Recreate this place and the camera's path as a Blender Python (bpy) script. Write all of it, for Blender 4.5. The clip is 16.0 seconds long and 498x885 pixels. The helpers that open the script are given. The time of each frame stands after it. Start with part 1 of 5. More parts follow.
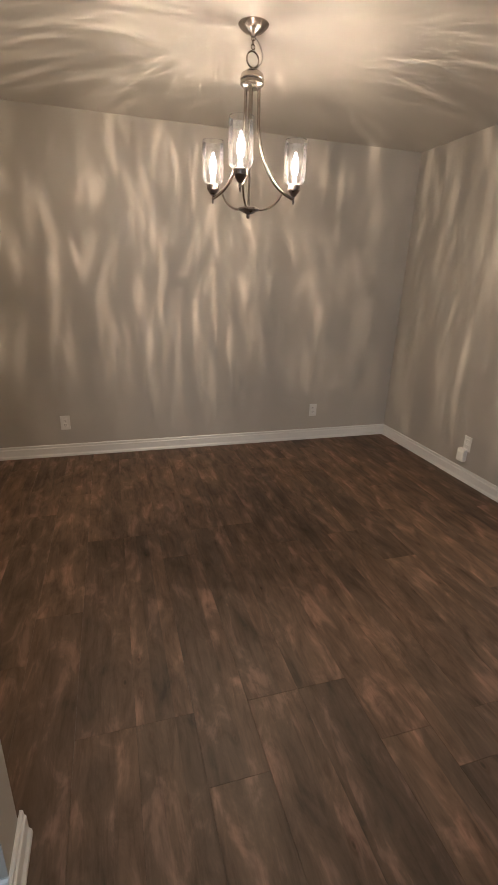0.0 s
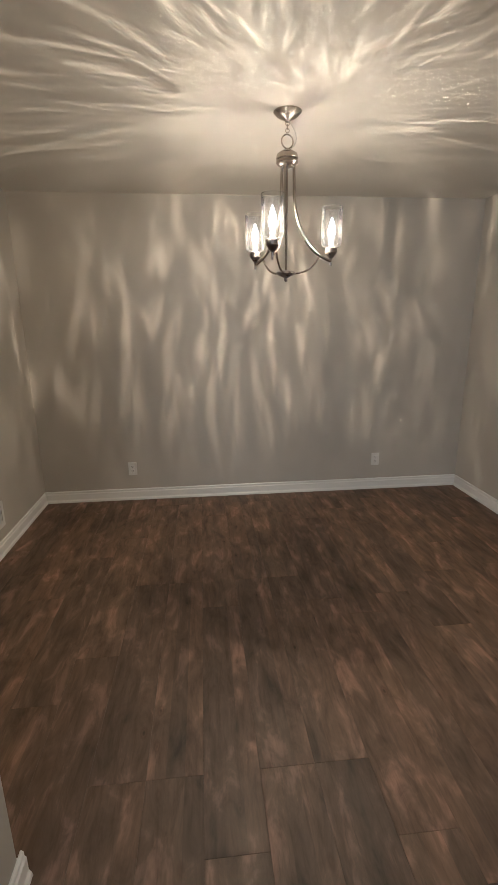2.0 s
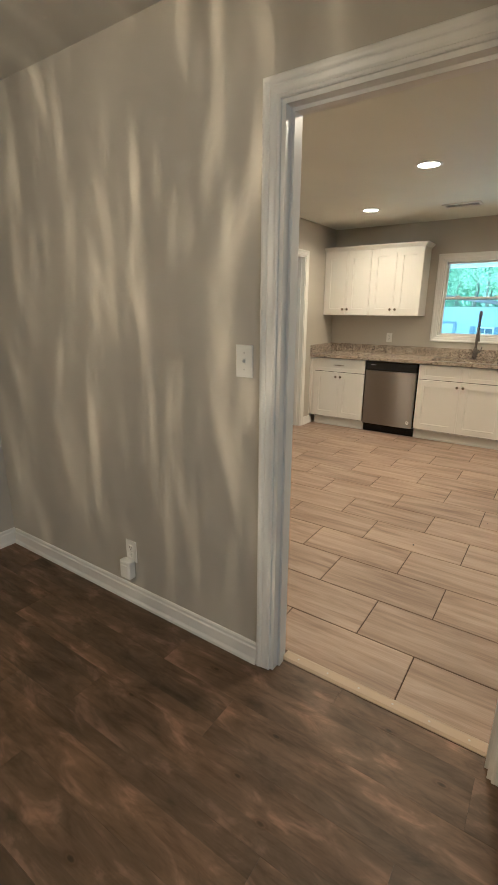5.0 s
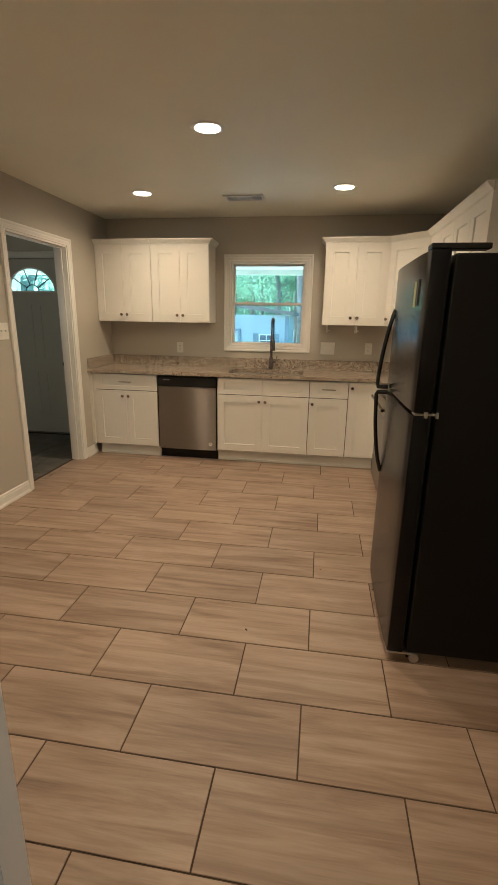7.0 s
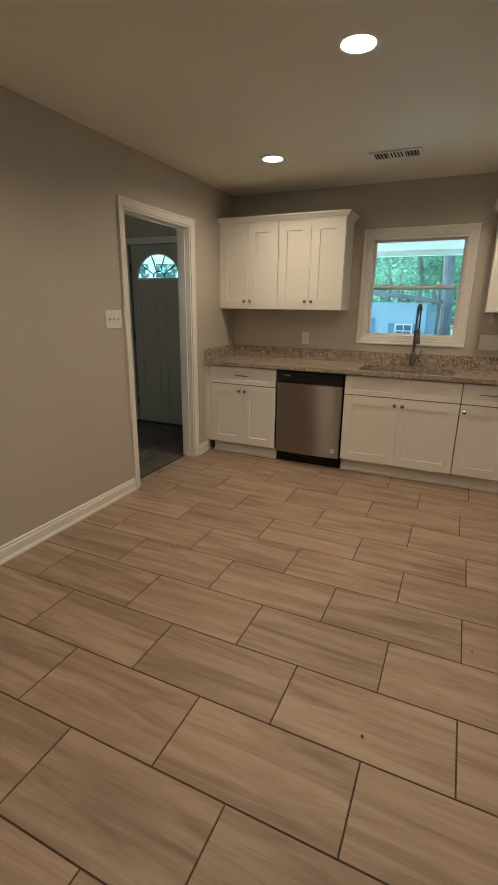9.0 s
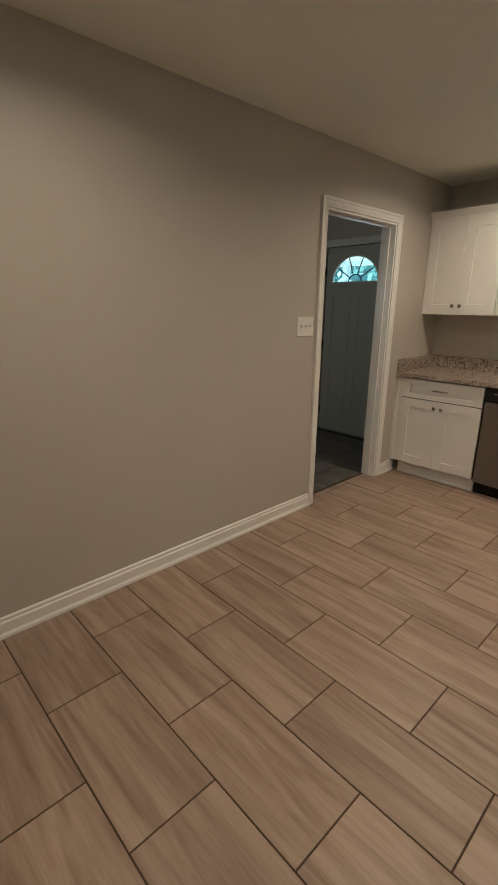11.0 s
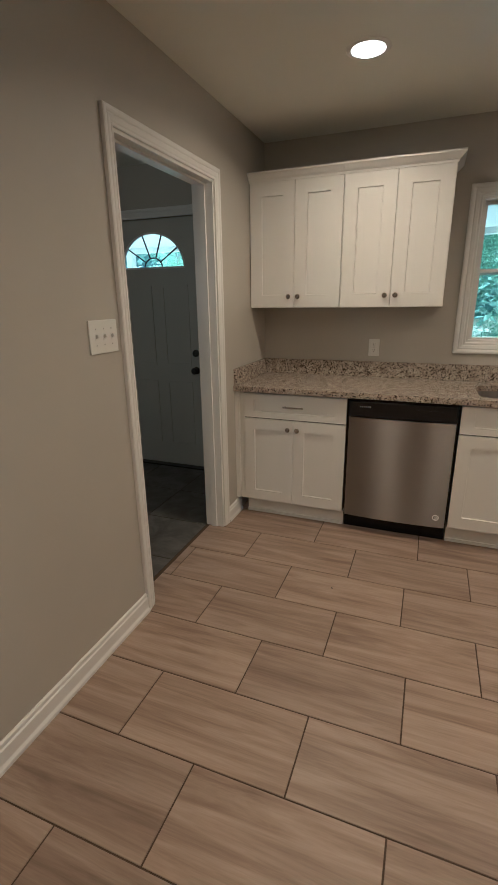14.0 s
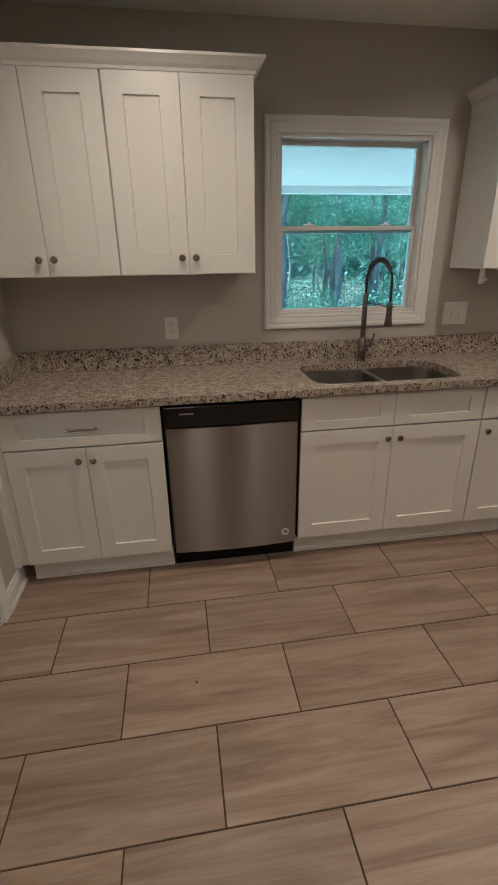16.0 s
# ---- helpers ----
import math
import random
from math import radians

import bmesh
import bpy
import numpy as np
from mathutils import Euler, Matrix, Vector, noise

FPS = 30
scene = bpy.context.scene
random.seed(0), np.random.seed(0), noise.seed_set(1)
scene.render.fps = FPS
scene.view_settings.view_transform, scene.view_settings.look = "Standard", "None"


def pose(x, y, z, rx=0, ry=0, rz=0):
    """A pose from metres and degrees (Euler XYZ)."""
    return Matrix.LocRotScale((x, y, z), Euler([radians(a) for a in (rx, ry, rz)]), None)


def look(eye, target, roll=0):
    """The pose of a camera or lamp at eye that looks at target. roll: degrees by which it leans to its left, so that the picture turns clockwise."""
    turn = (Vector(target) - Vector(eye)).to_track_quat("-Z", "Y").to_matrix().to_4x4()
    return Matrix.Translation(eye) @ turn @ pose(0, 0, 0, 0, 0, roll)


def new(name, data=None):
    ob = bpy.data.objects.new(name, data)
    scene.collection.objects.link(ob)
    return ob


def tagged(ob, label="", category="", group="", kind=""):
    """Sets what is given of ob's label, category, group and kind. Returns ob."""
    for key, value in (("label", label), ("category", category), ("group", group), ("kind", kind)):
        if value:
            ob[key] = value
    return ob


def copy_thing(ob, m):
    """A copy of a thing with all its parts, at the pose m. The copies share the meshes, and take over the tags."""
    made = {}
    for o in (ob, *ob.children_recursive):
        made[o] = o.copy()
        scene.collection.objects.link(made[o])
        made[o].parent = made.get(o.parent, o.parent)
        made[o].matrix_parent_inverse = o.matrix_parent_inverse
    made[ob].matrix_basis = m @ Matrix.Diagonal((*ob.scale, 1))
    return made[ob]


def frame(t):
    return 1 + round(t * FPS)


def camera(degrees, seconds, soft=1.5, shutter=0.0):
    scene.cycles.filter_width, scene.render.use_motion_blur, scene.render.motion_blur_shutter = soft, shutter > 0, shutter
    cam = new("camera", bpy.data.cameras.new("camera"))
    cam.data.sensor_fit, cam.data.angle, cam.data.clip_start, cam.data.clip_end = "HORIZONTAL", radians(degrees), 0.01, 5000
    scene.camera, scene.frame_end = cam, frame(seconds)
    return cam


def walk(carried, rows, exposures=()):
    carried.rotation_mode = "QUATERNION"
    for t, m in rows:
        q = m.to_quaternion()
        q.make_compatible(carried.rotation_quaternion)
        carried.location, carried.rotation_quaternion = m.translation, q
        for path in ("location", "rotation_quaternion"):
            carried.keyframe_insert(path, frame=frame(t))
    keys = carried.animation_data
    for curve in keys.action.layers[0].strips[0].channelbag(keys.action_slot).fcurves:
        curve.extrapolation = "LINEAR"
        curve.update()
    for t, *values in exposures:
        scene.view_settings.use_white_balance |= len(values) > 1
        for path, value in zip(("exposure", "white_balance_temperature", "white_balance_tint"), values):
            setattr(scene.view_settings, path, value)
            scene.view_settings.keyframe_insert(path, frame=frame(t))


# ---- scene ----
cam = camera(57.3, 16.0)
PATH = [
    (0, (0.088, 0.131, 1.451), (0.639, 1.926, 0.765), 2.0),
    (0.5, (0.18, 0.066, 1.462), (0.425, 1.947, 0.828), 1.9),
    (1, (0.254, 0.01, 1.486), (0.344, 1.917, 0.891), 1.0),
    (1.5, (0.294, 0.016, 1.502), (0.37, 1.94, 0.96), 0.1),
    (2, (0.327, 0.063, 1.525), (0.518, 1.986, 1.006), -0.6),
    (2.5, (0.339, 0.222, 1.509), (0.722, 2.122, 1.015), -0.6),
    (3, (0.391, 0.405, 1.504), (0.964, 2.255, 1.005), -0.4),
    (3.5, (0.614, 0.576, 1.477), (1.429, 2.327, 0.959), -0.0),
    (4, (0.805, 0.784, 1.477), (1.914, 2.357, 0.932), 0.5),
    (4.5, (1.005, 1.002, 1.487), (2.382, 2.343, 0.936), 0.5),
    (5, (1.286, 1.147, 1.478), (2.873, 2.224, 0.914), 0.3),
    (5.2, (1.396, 1.193, 1.475), (3.053, 2.157, 0.905), 0.1),
    (7.3, (2.335, 1.52, 1.457), (4.253, 1.765, 0.944), 0.9),
    (7.5, (2.399, 1.548, 1.455), (4.32, 1.779, 0.948), 0.8),
    (8, (2.543, 1.56, 1.45), (4.445, 1.866, 0.913), 1.2),
    (8.5, (2.709, 1.548, 1.46), (4.558, 2.053, 0.891), 1.5),
    (9, (2.813, 1.618, 1.44), (4.557, 2.409, 0.862), 0.7),
    (9.5, (2.878, 1.704, 1.449), (4.46, 2.794, 0.893), -0.3),
    (9.7, (2.886, 1.734, 1.453), (4.386, 2.944, 0.918), -0.4),
    (11.8, (3.178, 1.968, 1.467), (4.478, 3.373, 0.887), 0.6),
    (12, (3.224, 2.027, 1.461), (4.574, 3.388, 0.892), 0.2),
    (12.5, (3.374, 2.168, 1.463), (4.851, 3.398, 0.908), 0.6),
    (13, (3.58, 2.33, 1.481), (5.179, 3.39, 0.913), 0.0),
    (13.5, (3.75, 2.557, 1.482), (5.46, 3.423, 0.912), -0.3),
    (14, (3.964, 2.691, 1.463), (5.74, 3.388, 0.862), -0.8),
    (14.5, (4.227, 2.76, 1.471), (6.057, 3.243, 0.825), -1.1),
    (15, (4.41, 2.867, 1.464), (6.272, 3.117, 0.777), -1.2),
    (15.5, (4.576, 3.011, 1.478), (6.439, 3.03, 0.752), -1.2),
    (16, (4.774, 3.025, 1.466), (6.608, 2.749, 0.719), -0.9),
]
EXPOSURES = [(0, 2.84, 4640, 10), (1.0, 2.89, 4400, 7), (2.5, 2.84, 4320, 5), (3.5, 2.64, 4330, 4), (4.0, 2.63, 4340, 3), (5.2, 2.83, 4480, -1), (7.3, 2.34, 4900, 3),
             (8.5, 2.35, 4800, 4), (9.0, 2.02, 4680, 2), (9.5, 1.96, 4560, 2), (12.0, 2.17, 4440, 3), (12.5, 2.32, 4400, 3), (13.0, 2.24, 4460, 3), (13.7, 2.14, 4400, 4), (14.6, 1.72, 4360, 5), (16, 1.76, 4310, 6)]
walk(cam, [(t, look(eye, target, roll)) for t, eye, target, roll in PATH], EXPOSURES)

# ---- world, sun, lamps ----
world = bpy.data.worlds.new("world")
scene.world = world
world.use_nodes = True
wn = world.node_tree.nodes
sky = wn.new("ShaderNodeTexSky")
sky.sky_type = "NISHITA"
sky.sun_disc = False
sky.dust_density, sky.ozone_density = 6.0, 1.0
sky.sun_elevation, sky.sun_rotation = radians(46.7), radians(32)
world.node_tree.links.new(sky.outputs[0], wn["Background"].inputs[0])
wn["Background"].inputs[1].default_value = 0.15

sun = new("sun", bpy.data.lights.new("sun", "SUN"))
sun.data.energy, sun.data.angle, sun.data.color = 5.0, radians(0.5), (1.0, 0.96, 0.9)
sun.matrix_world = look((5, 8, 10), (0, 0, 0))

LAMP_SPOTS = [(6.34, 3.053), (6.30, 1.36), (5.045, 2.16), (3.72, 3.05), (3.72, 1.36)]
CEIL, CEIL_D = 2.47, 2.457
WARM = (1.0, 0.62, 0.30)
for lx, ly in LAMP_SPOTS:
    li = new("recessed_glow", bpy.data.lights.new("recessed_glow", "AREA"))
    li.data.shape, li.data.size, li.data.energy, li.data.color = "DISK", 0.13, 2.6 if lx > 4 else 2.0, WARM
    li.data.spread = radians(156)
    li.matrix_world = look((lx, ly, CEIL - 0.012), (lx, ly, 0))

CH = (0.762, 2.47)          # chandelier axis
CH_TURN = (4.4, -115.6, 124.4)
CH_R = 0.234
for a in CH_TURN:
    # a small bright filament, and the softer glow of the bulb around it
    for watts, size in ((16.8, 0.00010), (2.6, 0.0125)):
        li = new("bulb_glow", bpy.data.lights.new("bulb_glow", "POINT"))
        li.data.energy, li.data.color, li.data.shadow_soft_size = watts, WARM, size
        li.location = (CH[0] + CH_R * math.cos(radians(a)), CH[1] + CH_R * math.sin(radians(a)), 1.955)

# added lamp in place of daylight from behind; no rear window is seen
dl = new("rear_daylight_fill", bpy.data.lights.new("rear_daylight_fill", "AREA"))
dl.data.shape, dl.data.size, dl.data.size_y, dl.data.energy, dl.data.color = "RECTANGLE", 1.5, 0.9, 4.6, (1.0, 0.92, 0.76)
dl.matrix_world = look((-0.4, -2.46, 1.5), (0.2, 1.0, 1.2))

# fill lamp added to brighten the entry door; no source is seen there
dl = new("entry_fill", bpy.data.lights.new("entry_fill", "AREA"))
dl.data.shape, dl.data.size, dl.data.size_y, dl.data.energy, dl.data.color = "RECTANGLE", 0.5, 0.6, 1.1, (1.0, 0.80, 0.52)
dl.matrix_world = look((4.55, 5.2, 1.65), (7.4, 5.0, 1.2))

# ---- materials ----
def material(name):
    m = bpy.data.materials.new(name)
    m.use_nodes = True
    nt = m.node_tree
    return m, nt, nt.nodes["Principled BSDF"]

def link(nt, a, b):
    nt.links.new(a, b)

def coords(nt, scale=(1, 1, 1), jitter=False, kind="Object"):
    tc = nt.nodes.new("ShaderNodeTexCoord")
    out = tc.outputs[kind]
    if jitter:
        oi = nt.nodes.new("ShaderNodeObjectInfo")
        mul = nt.nodes.new("ShaderNodeVectorMath")
        mul.operation = "MULTIPLY_ADD"
        comb = nt.nodes.new("ShaderNodeCombineXYZ")
        for i in range(3):
            link(nt, oi.outputs["Random"], comb.inputs[i])
        mul.inputs[1].default_value = (37.0, 91.0, 53.0)
        link(nt, comb.outputs[0], mul.inputs[0])
        link(nt, out, mul.inputs[2])
        out = mul.outputs[0]
    mp = nt.nodes.new("ShaderNodeMapping")
    mp.inputs["Scale"].default_value = scale
    link(nt, out, mp.inputs[0])
    return mp.outputs[0]

def noise_tex(nt, vec, scale, detail=4.0, rough=0.55, distort=0.0):
    n = nt.nodes.new("ShaderNodeTexNoise")
    n.inputs["Scale"].default_value, n.inputs["Detail"].default_value = scale, detail
    n.inputs["Roughness"].default_value, n.inputs["Distortion"].default_value = rough, distort
    link(nt, vec, n.inputs["Vector"])
    return n.outputs[0]

def ramp(nt, fac, stops):
    r = nt.nodes.new("ShaderNodeValToRGB")
    els = r.color_ramp.elements
    while len(els) < len(stops):
        els.new(0.5)
    for e, (p, c) in zip(els, stops):
        e.position = p
        e.color = (*c, 1) if len(c) == 3 else c
    link(nt, fac, r.inputs[0])
    return r.outputs[0]

def mix(nt, fac, a, b, mode="MIX"):
    m = nt.nodes.new("ShaderNodeMix")
    m.data_type, m.blend_type = "RGBA", mode
    for sock, v in ((m.inputs[0], fac), (m.inputs[6], a), (m.inputs[7], b)):
        if hasattr(v, "is_linked"):
            link(nt, v, sock)
        else:
            sock.default_value = v if isinstance(v, (int, float)) else (*v, 1)
    return m.outputs[2]

def bump(nt, bsdf, height, strength=0.2, dist=0.002):
    b = nt.nodes.new("ShaderNodeBump")
    b.inputs["Strength"].default_value, b.inputs["Distance"].default_value = strength, dist
    link(nt, height, b.inputs["Height"])
    link(nt, b.outputs[0], bsdf.inputs["Normal"])

def painted(name, colour, rough=0.5, vary=0.06, grain=180.0, lift=0.15, coat=0.0):
    m, nt, p = material(name)
    v = coords(nt)
    big = noise_tex(nt, v, 1.3, 3)
    dark = tuple(c * (1 - vary) for c in colour)
    lite = tuple(min(1, c * (1 + vary)) for c in colour)
    link(nt, ramp(nt, big, [(0.3, dark), (0.7, lite)]), p.inputs["Base Color"])
    fine = noise_tex(nt, v, grain, 2)
    bump(nt, p, fine, lift, 0.001)
    p.inputs["Roughness"].default_value = rough
    p.inputs["Coat Weight"].default_value = coat
    return m

def metal(name, colour, rough, stretch=(1, 1, 1), grain=60.0, spread=0.12):
    m, nt, p = material(name)
    v = coords(nt, stretch)
    n = noise_tex(nt, v, grain, 3)
    p.inputs["Base Color"].default_value = (*colour, 1)
    p.inputs["Metallic"].default_value = 1.0
    link(nt, ramp(nt, n, [(0.3, (rough - spread * 0.5,) * 3), (0.7, (rough + spread * 0.5,) * 3)]), p.inputs["Roughness"])
    bump(nt, p, n, 0.04, 0.0005)
    return m

def emitter(name, colour, strength):
    m, nt, p = material(name)
    p.inputs["Base Color"].default_value = (0.8, 0.8, 0.8, 1)
    p.inputs["Emission Color"].default_value = (*colour, 1)
    p.inputs["Emission Strength"].default_value = strength
    return m

M_WALL = painted("greige_wall_paint", (0.495, 0.466, 0.408), 0.55, 0.035, 140, 0.12)
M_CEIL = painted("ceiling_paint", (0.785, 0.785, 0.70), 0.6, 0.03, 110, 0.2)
# same ceiling paint made darker: dimmer light is put into the colour
M_CEIL_SHADE = painted("ceiling_paint_shaded", (0.60, 0.58, 0.53), 0.6, 0.03, 110, 0.2)
M_TRIM = painted("white_trim_paint", (0.80, 0.79, 0.76), 0.32, 0.03, 60, 0.05)
M_CAB = painted("white_cabinet_lacquer", (0.80, 0.785, 0.74), 0.3, 0.02, 50, 0.03)
# near-black: the shadow lines between fronts are put into the carcass colour
M_CABGAP = painted("carcass_gap_shade", (0.05, 0.040, 0.034), 0.5, 0.03, 50, 0.03)
M_PLASTIC = painted("white_plastic", (0.78, 0.77, 0.73), 0.35, 0.02, 40, 0.02)
M_DARK = painted("dark_slot", (0.015, 0.014, 0.013), 0.6, 0.05, 40, 0.02)
M_NICKEL = metal("brushed_nickel", (0.43, 0.39, 0.345), 0.24, (1, 1, 8), 12, 0.05)
M_FAUCET = metal("gunmetal_nickel", (0.22, 0.20, 0.185), 0.30, (1, 1, 1), 40)
M_NICKEL_D = metal("dark_nickel", (0.28, 0.255, 0.235), 0.3, (1, 1, 1), 40)
def make_steel():
    m, nt, p = material("brushed_stainless")
    n = noise_tex(nt, coords(nt, (0.6, 1, 220)), 4, 2)
    p.inputs["Base Color"].default_value = (0.30, 0.275, 0.258, 1)
    p.inputs["Metallic"].default_value = 1.0
    link(nt, ramp(nt, n, [(0.3, (0.35,) * 3), (0.7, (0.40,) * 3)]), p.inputs["Roughness"])
    p.inputs["Anisotropic"].default_value = 1.0
    tg = nt.nodes.new("ShaderNodeVectorTransform")
    tg.vector_type, tg.convert_from, tg.convert_to = "VECTOR", "OBJECT", "WORLD"
    tg.inputs[0].default_value = (0, 0, 1)
    link(nt, tg.outputs[0], p.inputs["Tangent"])
    return m
M_STEEL = make_steel()
M_SINK = metal("sink_steel", (0.44, 0.41, 0.38), 0.33, (1, 1, 1), 80)
M_BLACKGLOSS = painted("gloss_black_plastic", (0.008, 0.008, 0.009), 0.16, 0.1, 30, 0.01)
M_BLACKTEX = painted("black_textured_enamel", (0.006, 0.006, 0.007), 0.24, 0.1, 420, 0.16)
M_BLACKSIDE = painted("black_smooth_side", (0.004, 0.004, 0.004), 0.42, 0.1, 420, 0.1)
for mm_ in (M_BLACKTEX, M_BLACKSIDE):
    mm_.node_tree.nodes["Principled BSDF"].inputs["Specular IOR Level"].default_value = 0.26
M_GREYMETAL = metal("bare_hinge_steel", (0.55, 0.54, 0.52), 0.4)
M_DOORGREY = painted("entry_door_paint", (0.50, 0.50, 0.46), 0.4, 0.03, 60, 0.05)
M_OIL = painted("oil_rubbed_bronze", (0.02, 0.017, 0.015), 0.35, 0.1, 60, 0.05)
M_LENS = emitter("recessed_lens", (1.0, 0.80, 0.55), 6.0)
M_SIDING = painted("pale_blue_siding", (0.42, 0.52, 0.57), 0.6, 0.06, 20, 0.1)
M_SHEDTRIM = painted("slate_trim", (0.20, 0.27, 0.33), 0.6, 0.08, 20, 0.1)
M_PORCH = painted("porch_white", (0.78, 0.79, 0.75), 0.5, 0.03, 20, 0.05)
M_SHINGLE = painted("grey_shingle", (0.20, 0.19, 0.18), 0.9, 0.25, 30, 0.6)
M_WHITE_NOTE = painted("paper_note", (0.34, 0.36, 0.16), 0.7, 0.05, 60, 0.02)

def make_plank():
    m, nt, p = material("dark_wood_plank")
    v = coords(nt, (1, 1, 1), True)
    vs = coords(nt, (9.0, 1.0, 9.0), True)
    blot = noise_tex(nt, coords(nt, (2.4, 0.8, 1), True), 5.2, 5, 0.62, 0.5)
    grain = noise_tex(nt, vs, 5.0, 6, 0.65, 0.6)
    fine = noise_tex(nt, coords(nt, (60, 3, 60), True), 4.0, 3)
    base = ramp(nt, blot, [(0.29, (0.052, 0.032, 0.019)), (0.42, (0.106, 0.069, 0.041)), (0.55, (0.150, 0.097, 0.060)), (0.63, (0.235, 0.145, 0.098)), (0.74, (0.320, 0.195, 0.136))])
    g = ramp(nt, grain, [(0.32, (0.62, 0.60, 0.58)), (0.5, (1, 1, 1)), (0.7, (1.0, 0.98, 0.95))])
    col = mix(nt, 0.7, base, g, "MULTIPLY")
    f = ramp(nt, fine, [(0.3, (0.86, 0.86, 0.86)), (0.6, (1, 1, 1))])
    col = mix(nt, 0.5, col, f, "MULTIPLY")
    # three printed staves in each plank
    sep = nt.nodes.new("ShaderNodeSeparateXYZ")
    tcx = nt.nodes.new("ShaderNodeTexCoord")
    link(nt, tcx.outputs["Object"], sep.inputs[0])
    oi2 = nt.nodes.new("ShaderNodeObjectInfo")
    st = nt.nodes.new("ShaderNodeMath")
    st.operation = "MULTIPLY"
    st.inputs[1].default_value = 1 / 0.0657
    link(nt, sep.outputs[0], st.inputs[0])
    flo = nt.nodes.new("ShaderNodeMath")
    flo.operation = "FLOOR"
    link(nt, st.outputs[0], flo.inputs[0])
    ad = nt.nodes.new("ShaderNodeMath")
    ad.operation = "MULTIPLY_ADD"
    ad.inputs[1].default_value = 57.0
    link(nt, oi2.outputs["Random"], ad.inputs[0])
    link(nt, flo.outputs[0], ad.inputs[2])
    wn_ = nt.nodes.new("ShaderNodeTexWhiteNoise")
    wn_.noise_dimensions = "1D"
    link(nt, ad.outputs[0], wn_.inputs["W"])
    col = mix(nt, 1.0, col, ramp(nt, wn_.outputs[0], [(0.0, (0.77, 0.78, 0.77)), (0.5, (0.98, 0.98, 0.96)), (1.0, (1.20, 1.14, 1.09))]), "MULTIPLY")
    vo = nt.nodes.new("ShaderNodeTexVoronoi")
    vo.inputs["Scale"].default_value = 5.5
    link(nt, coords(nt, (1.7, 0.8, 1), True), vo.inputs["Vector"])
    knot = ramp(nt, vo.outputs["Distance"], [(0.0, (0.10, 0.08, 0.07)), (0.045, (0.30, 0.26, 0.24)), (0.075, (0.9, 0.85, 0.8)), (0.10, (0.72, 0.66, 0.62)), (0.16, (1, 1, 1))])
    col = mix(nt, 0.85, col, knot, "MULTIPLY")
    oi = nt.nodes.new("ShaderNodeObjectInfo")
    tone = ramp(nt, oi.outputs["Random"], [(0.0, (0.84, 0.83, 0.82)), (0.5, (1.0, 0.99, 0.97)), (1.0, (1.14, 1.11, 1.08))])
    col = mix(nt, 1.0, col, tone, "MULTIPLY")
    link(nt, col, p.inputs["Base Color"])
    link(nt, ramp(nt, grain, [(0.3, (0.62,) * 3), (0.7, (0.48,) * 3)]), p.inputs["Roughness"])
    bump(nt, p, grain, 0.22, 0.0012)
    return m
M_PLANK = make_plank()

def make_tile(name, dark, mid, lite, streak=(5.2, 0.42, 5.2)):
    m, nt, p = material(name)
    cloud = noise_tex(nt, coords(nt, (1, 0.6, 1), True), 3.0, 3, 0.5, 0.2)
    lines = noise_tex(nt, coords(nt, streak, True), 3.0, 6, 0.62, 0.7)
    fine = noise_tex(nt, coords(nt, (60, 2.5, 60), True), 3.0, 3)
    base = ramp(nt, lines, [(0.30, dark), (0.47, mid), (0.62, lite), (0.74, mid)])
    col = mix(nt, 0.5, base, ramp(nt, cloud, [(0.3, (0.80, 0.78, 0.77)), (0.7, (1, 1, 1))]), "MULTIPLY")
    col = mix(nt, 0.36, col, ramp(nt, fine, [(0.35, (0.76, 0.73, 0.71)), (0.6, (1.04, 1.04, 1.04))]), "MULTIPLY")
    oi = nt.nodes.new("ShaderNodeObjectInfo")
    col = mix(nt, 1.0, col, ramp(nt, oi.outputs["Random"], [(0.0, (0.92, 0.91, 0.90)), (1.0, (1.06, 1.05, 1.03))]), "MULTIPLY")
    link(nt, col, p.inputs["Base Color"])
    link(nt, ramp(nt, cloud, [(0.3, (0.52,) * 3), (0.7, (0.42,) * 3)]), p.inputs["Roughness"])
    bump(nt, p, fine, 0.06, 0.0006)
    return m
M_TILE = make_tile("wood_look_tile", (0.225, 0.158, 0.116), (0.340, 0.250, 0.188), (0.435, 0.334, 0.262))
M_SLATE = make_tile("grey_slate_tile", (0.055, 0.054, 0.050), (0.095, 0.093, 0.087), (0.15, 0.146, 0.136), (2, 2, 2))
M_GROUT = painted("brown_grout", (0.088, 0.058, 0.039), 0.9, 0.2, 60, 0.4)
M_GROUT_G = painted("grey_grout", (0.05, 0.047, 0.043), 0.9, 0.15, 90, 0.4)
M_UNDERLAY = painted("plank_gap", (0.065, 0.045, 0.030), 0.9, 0.1, 90, 0.2)

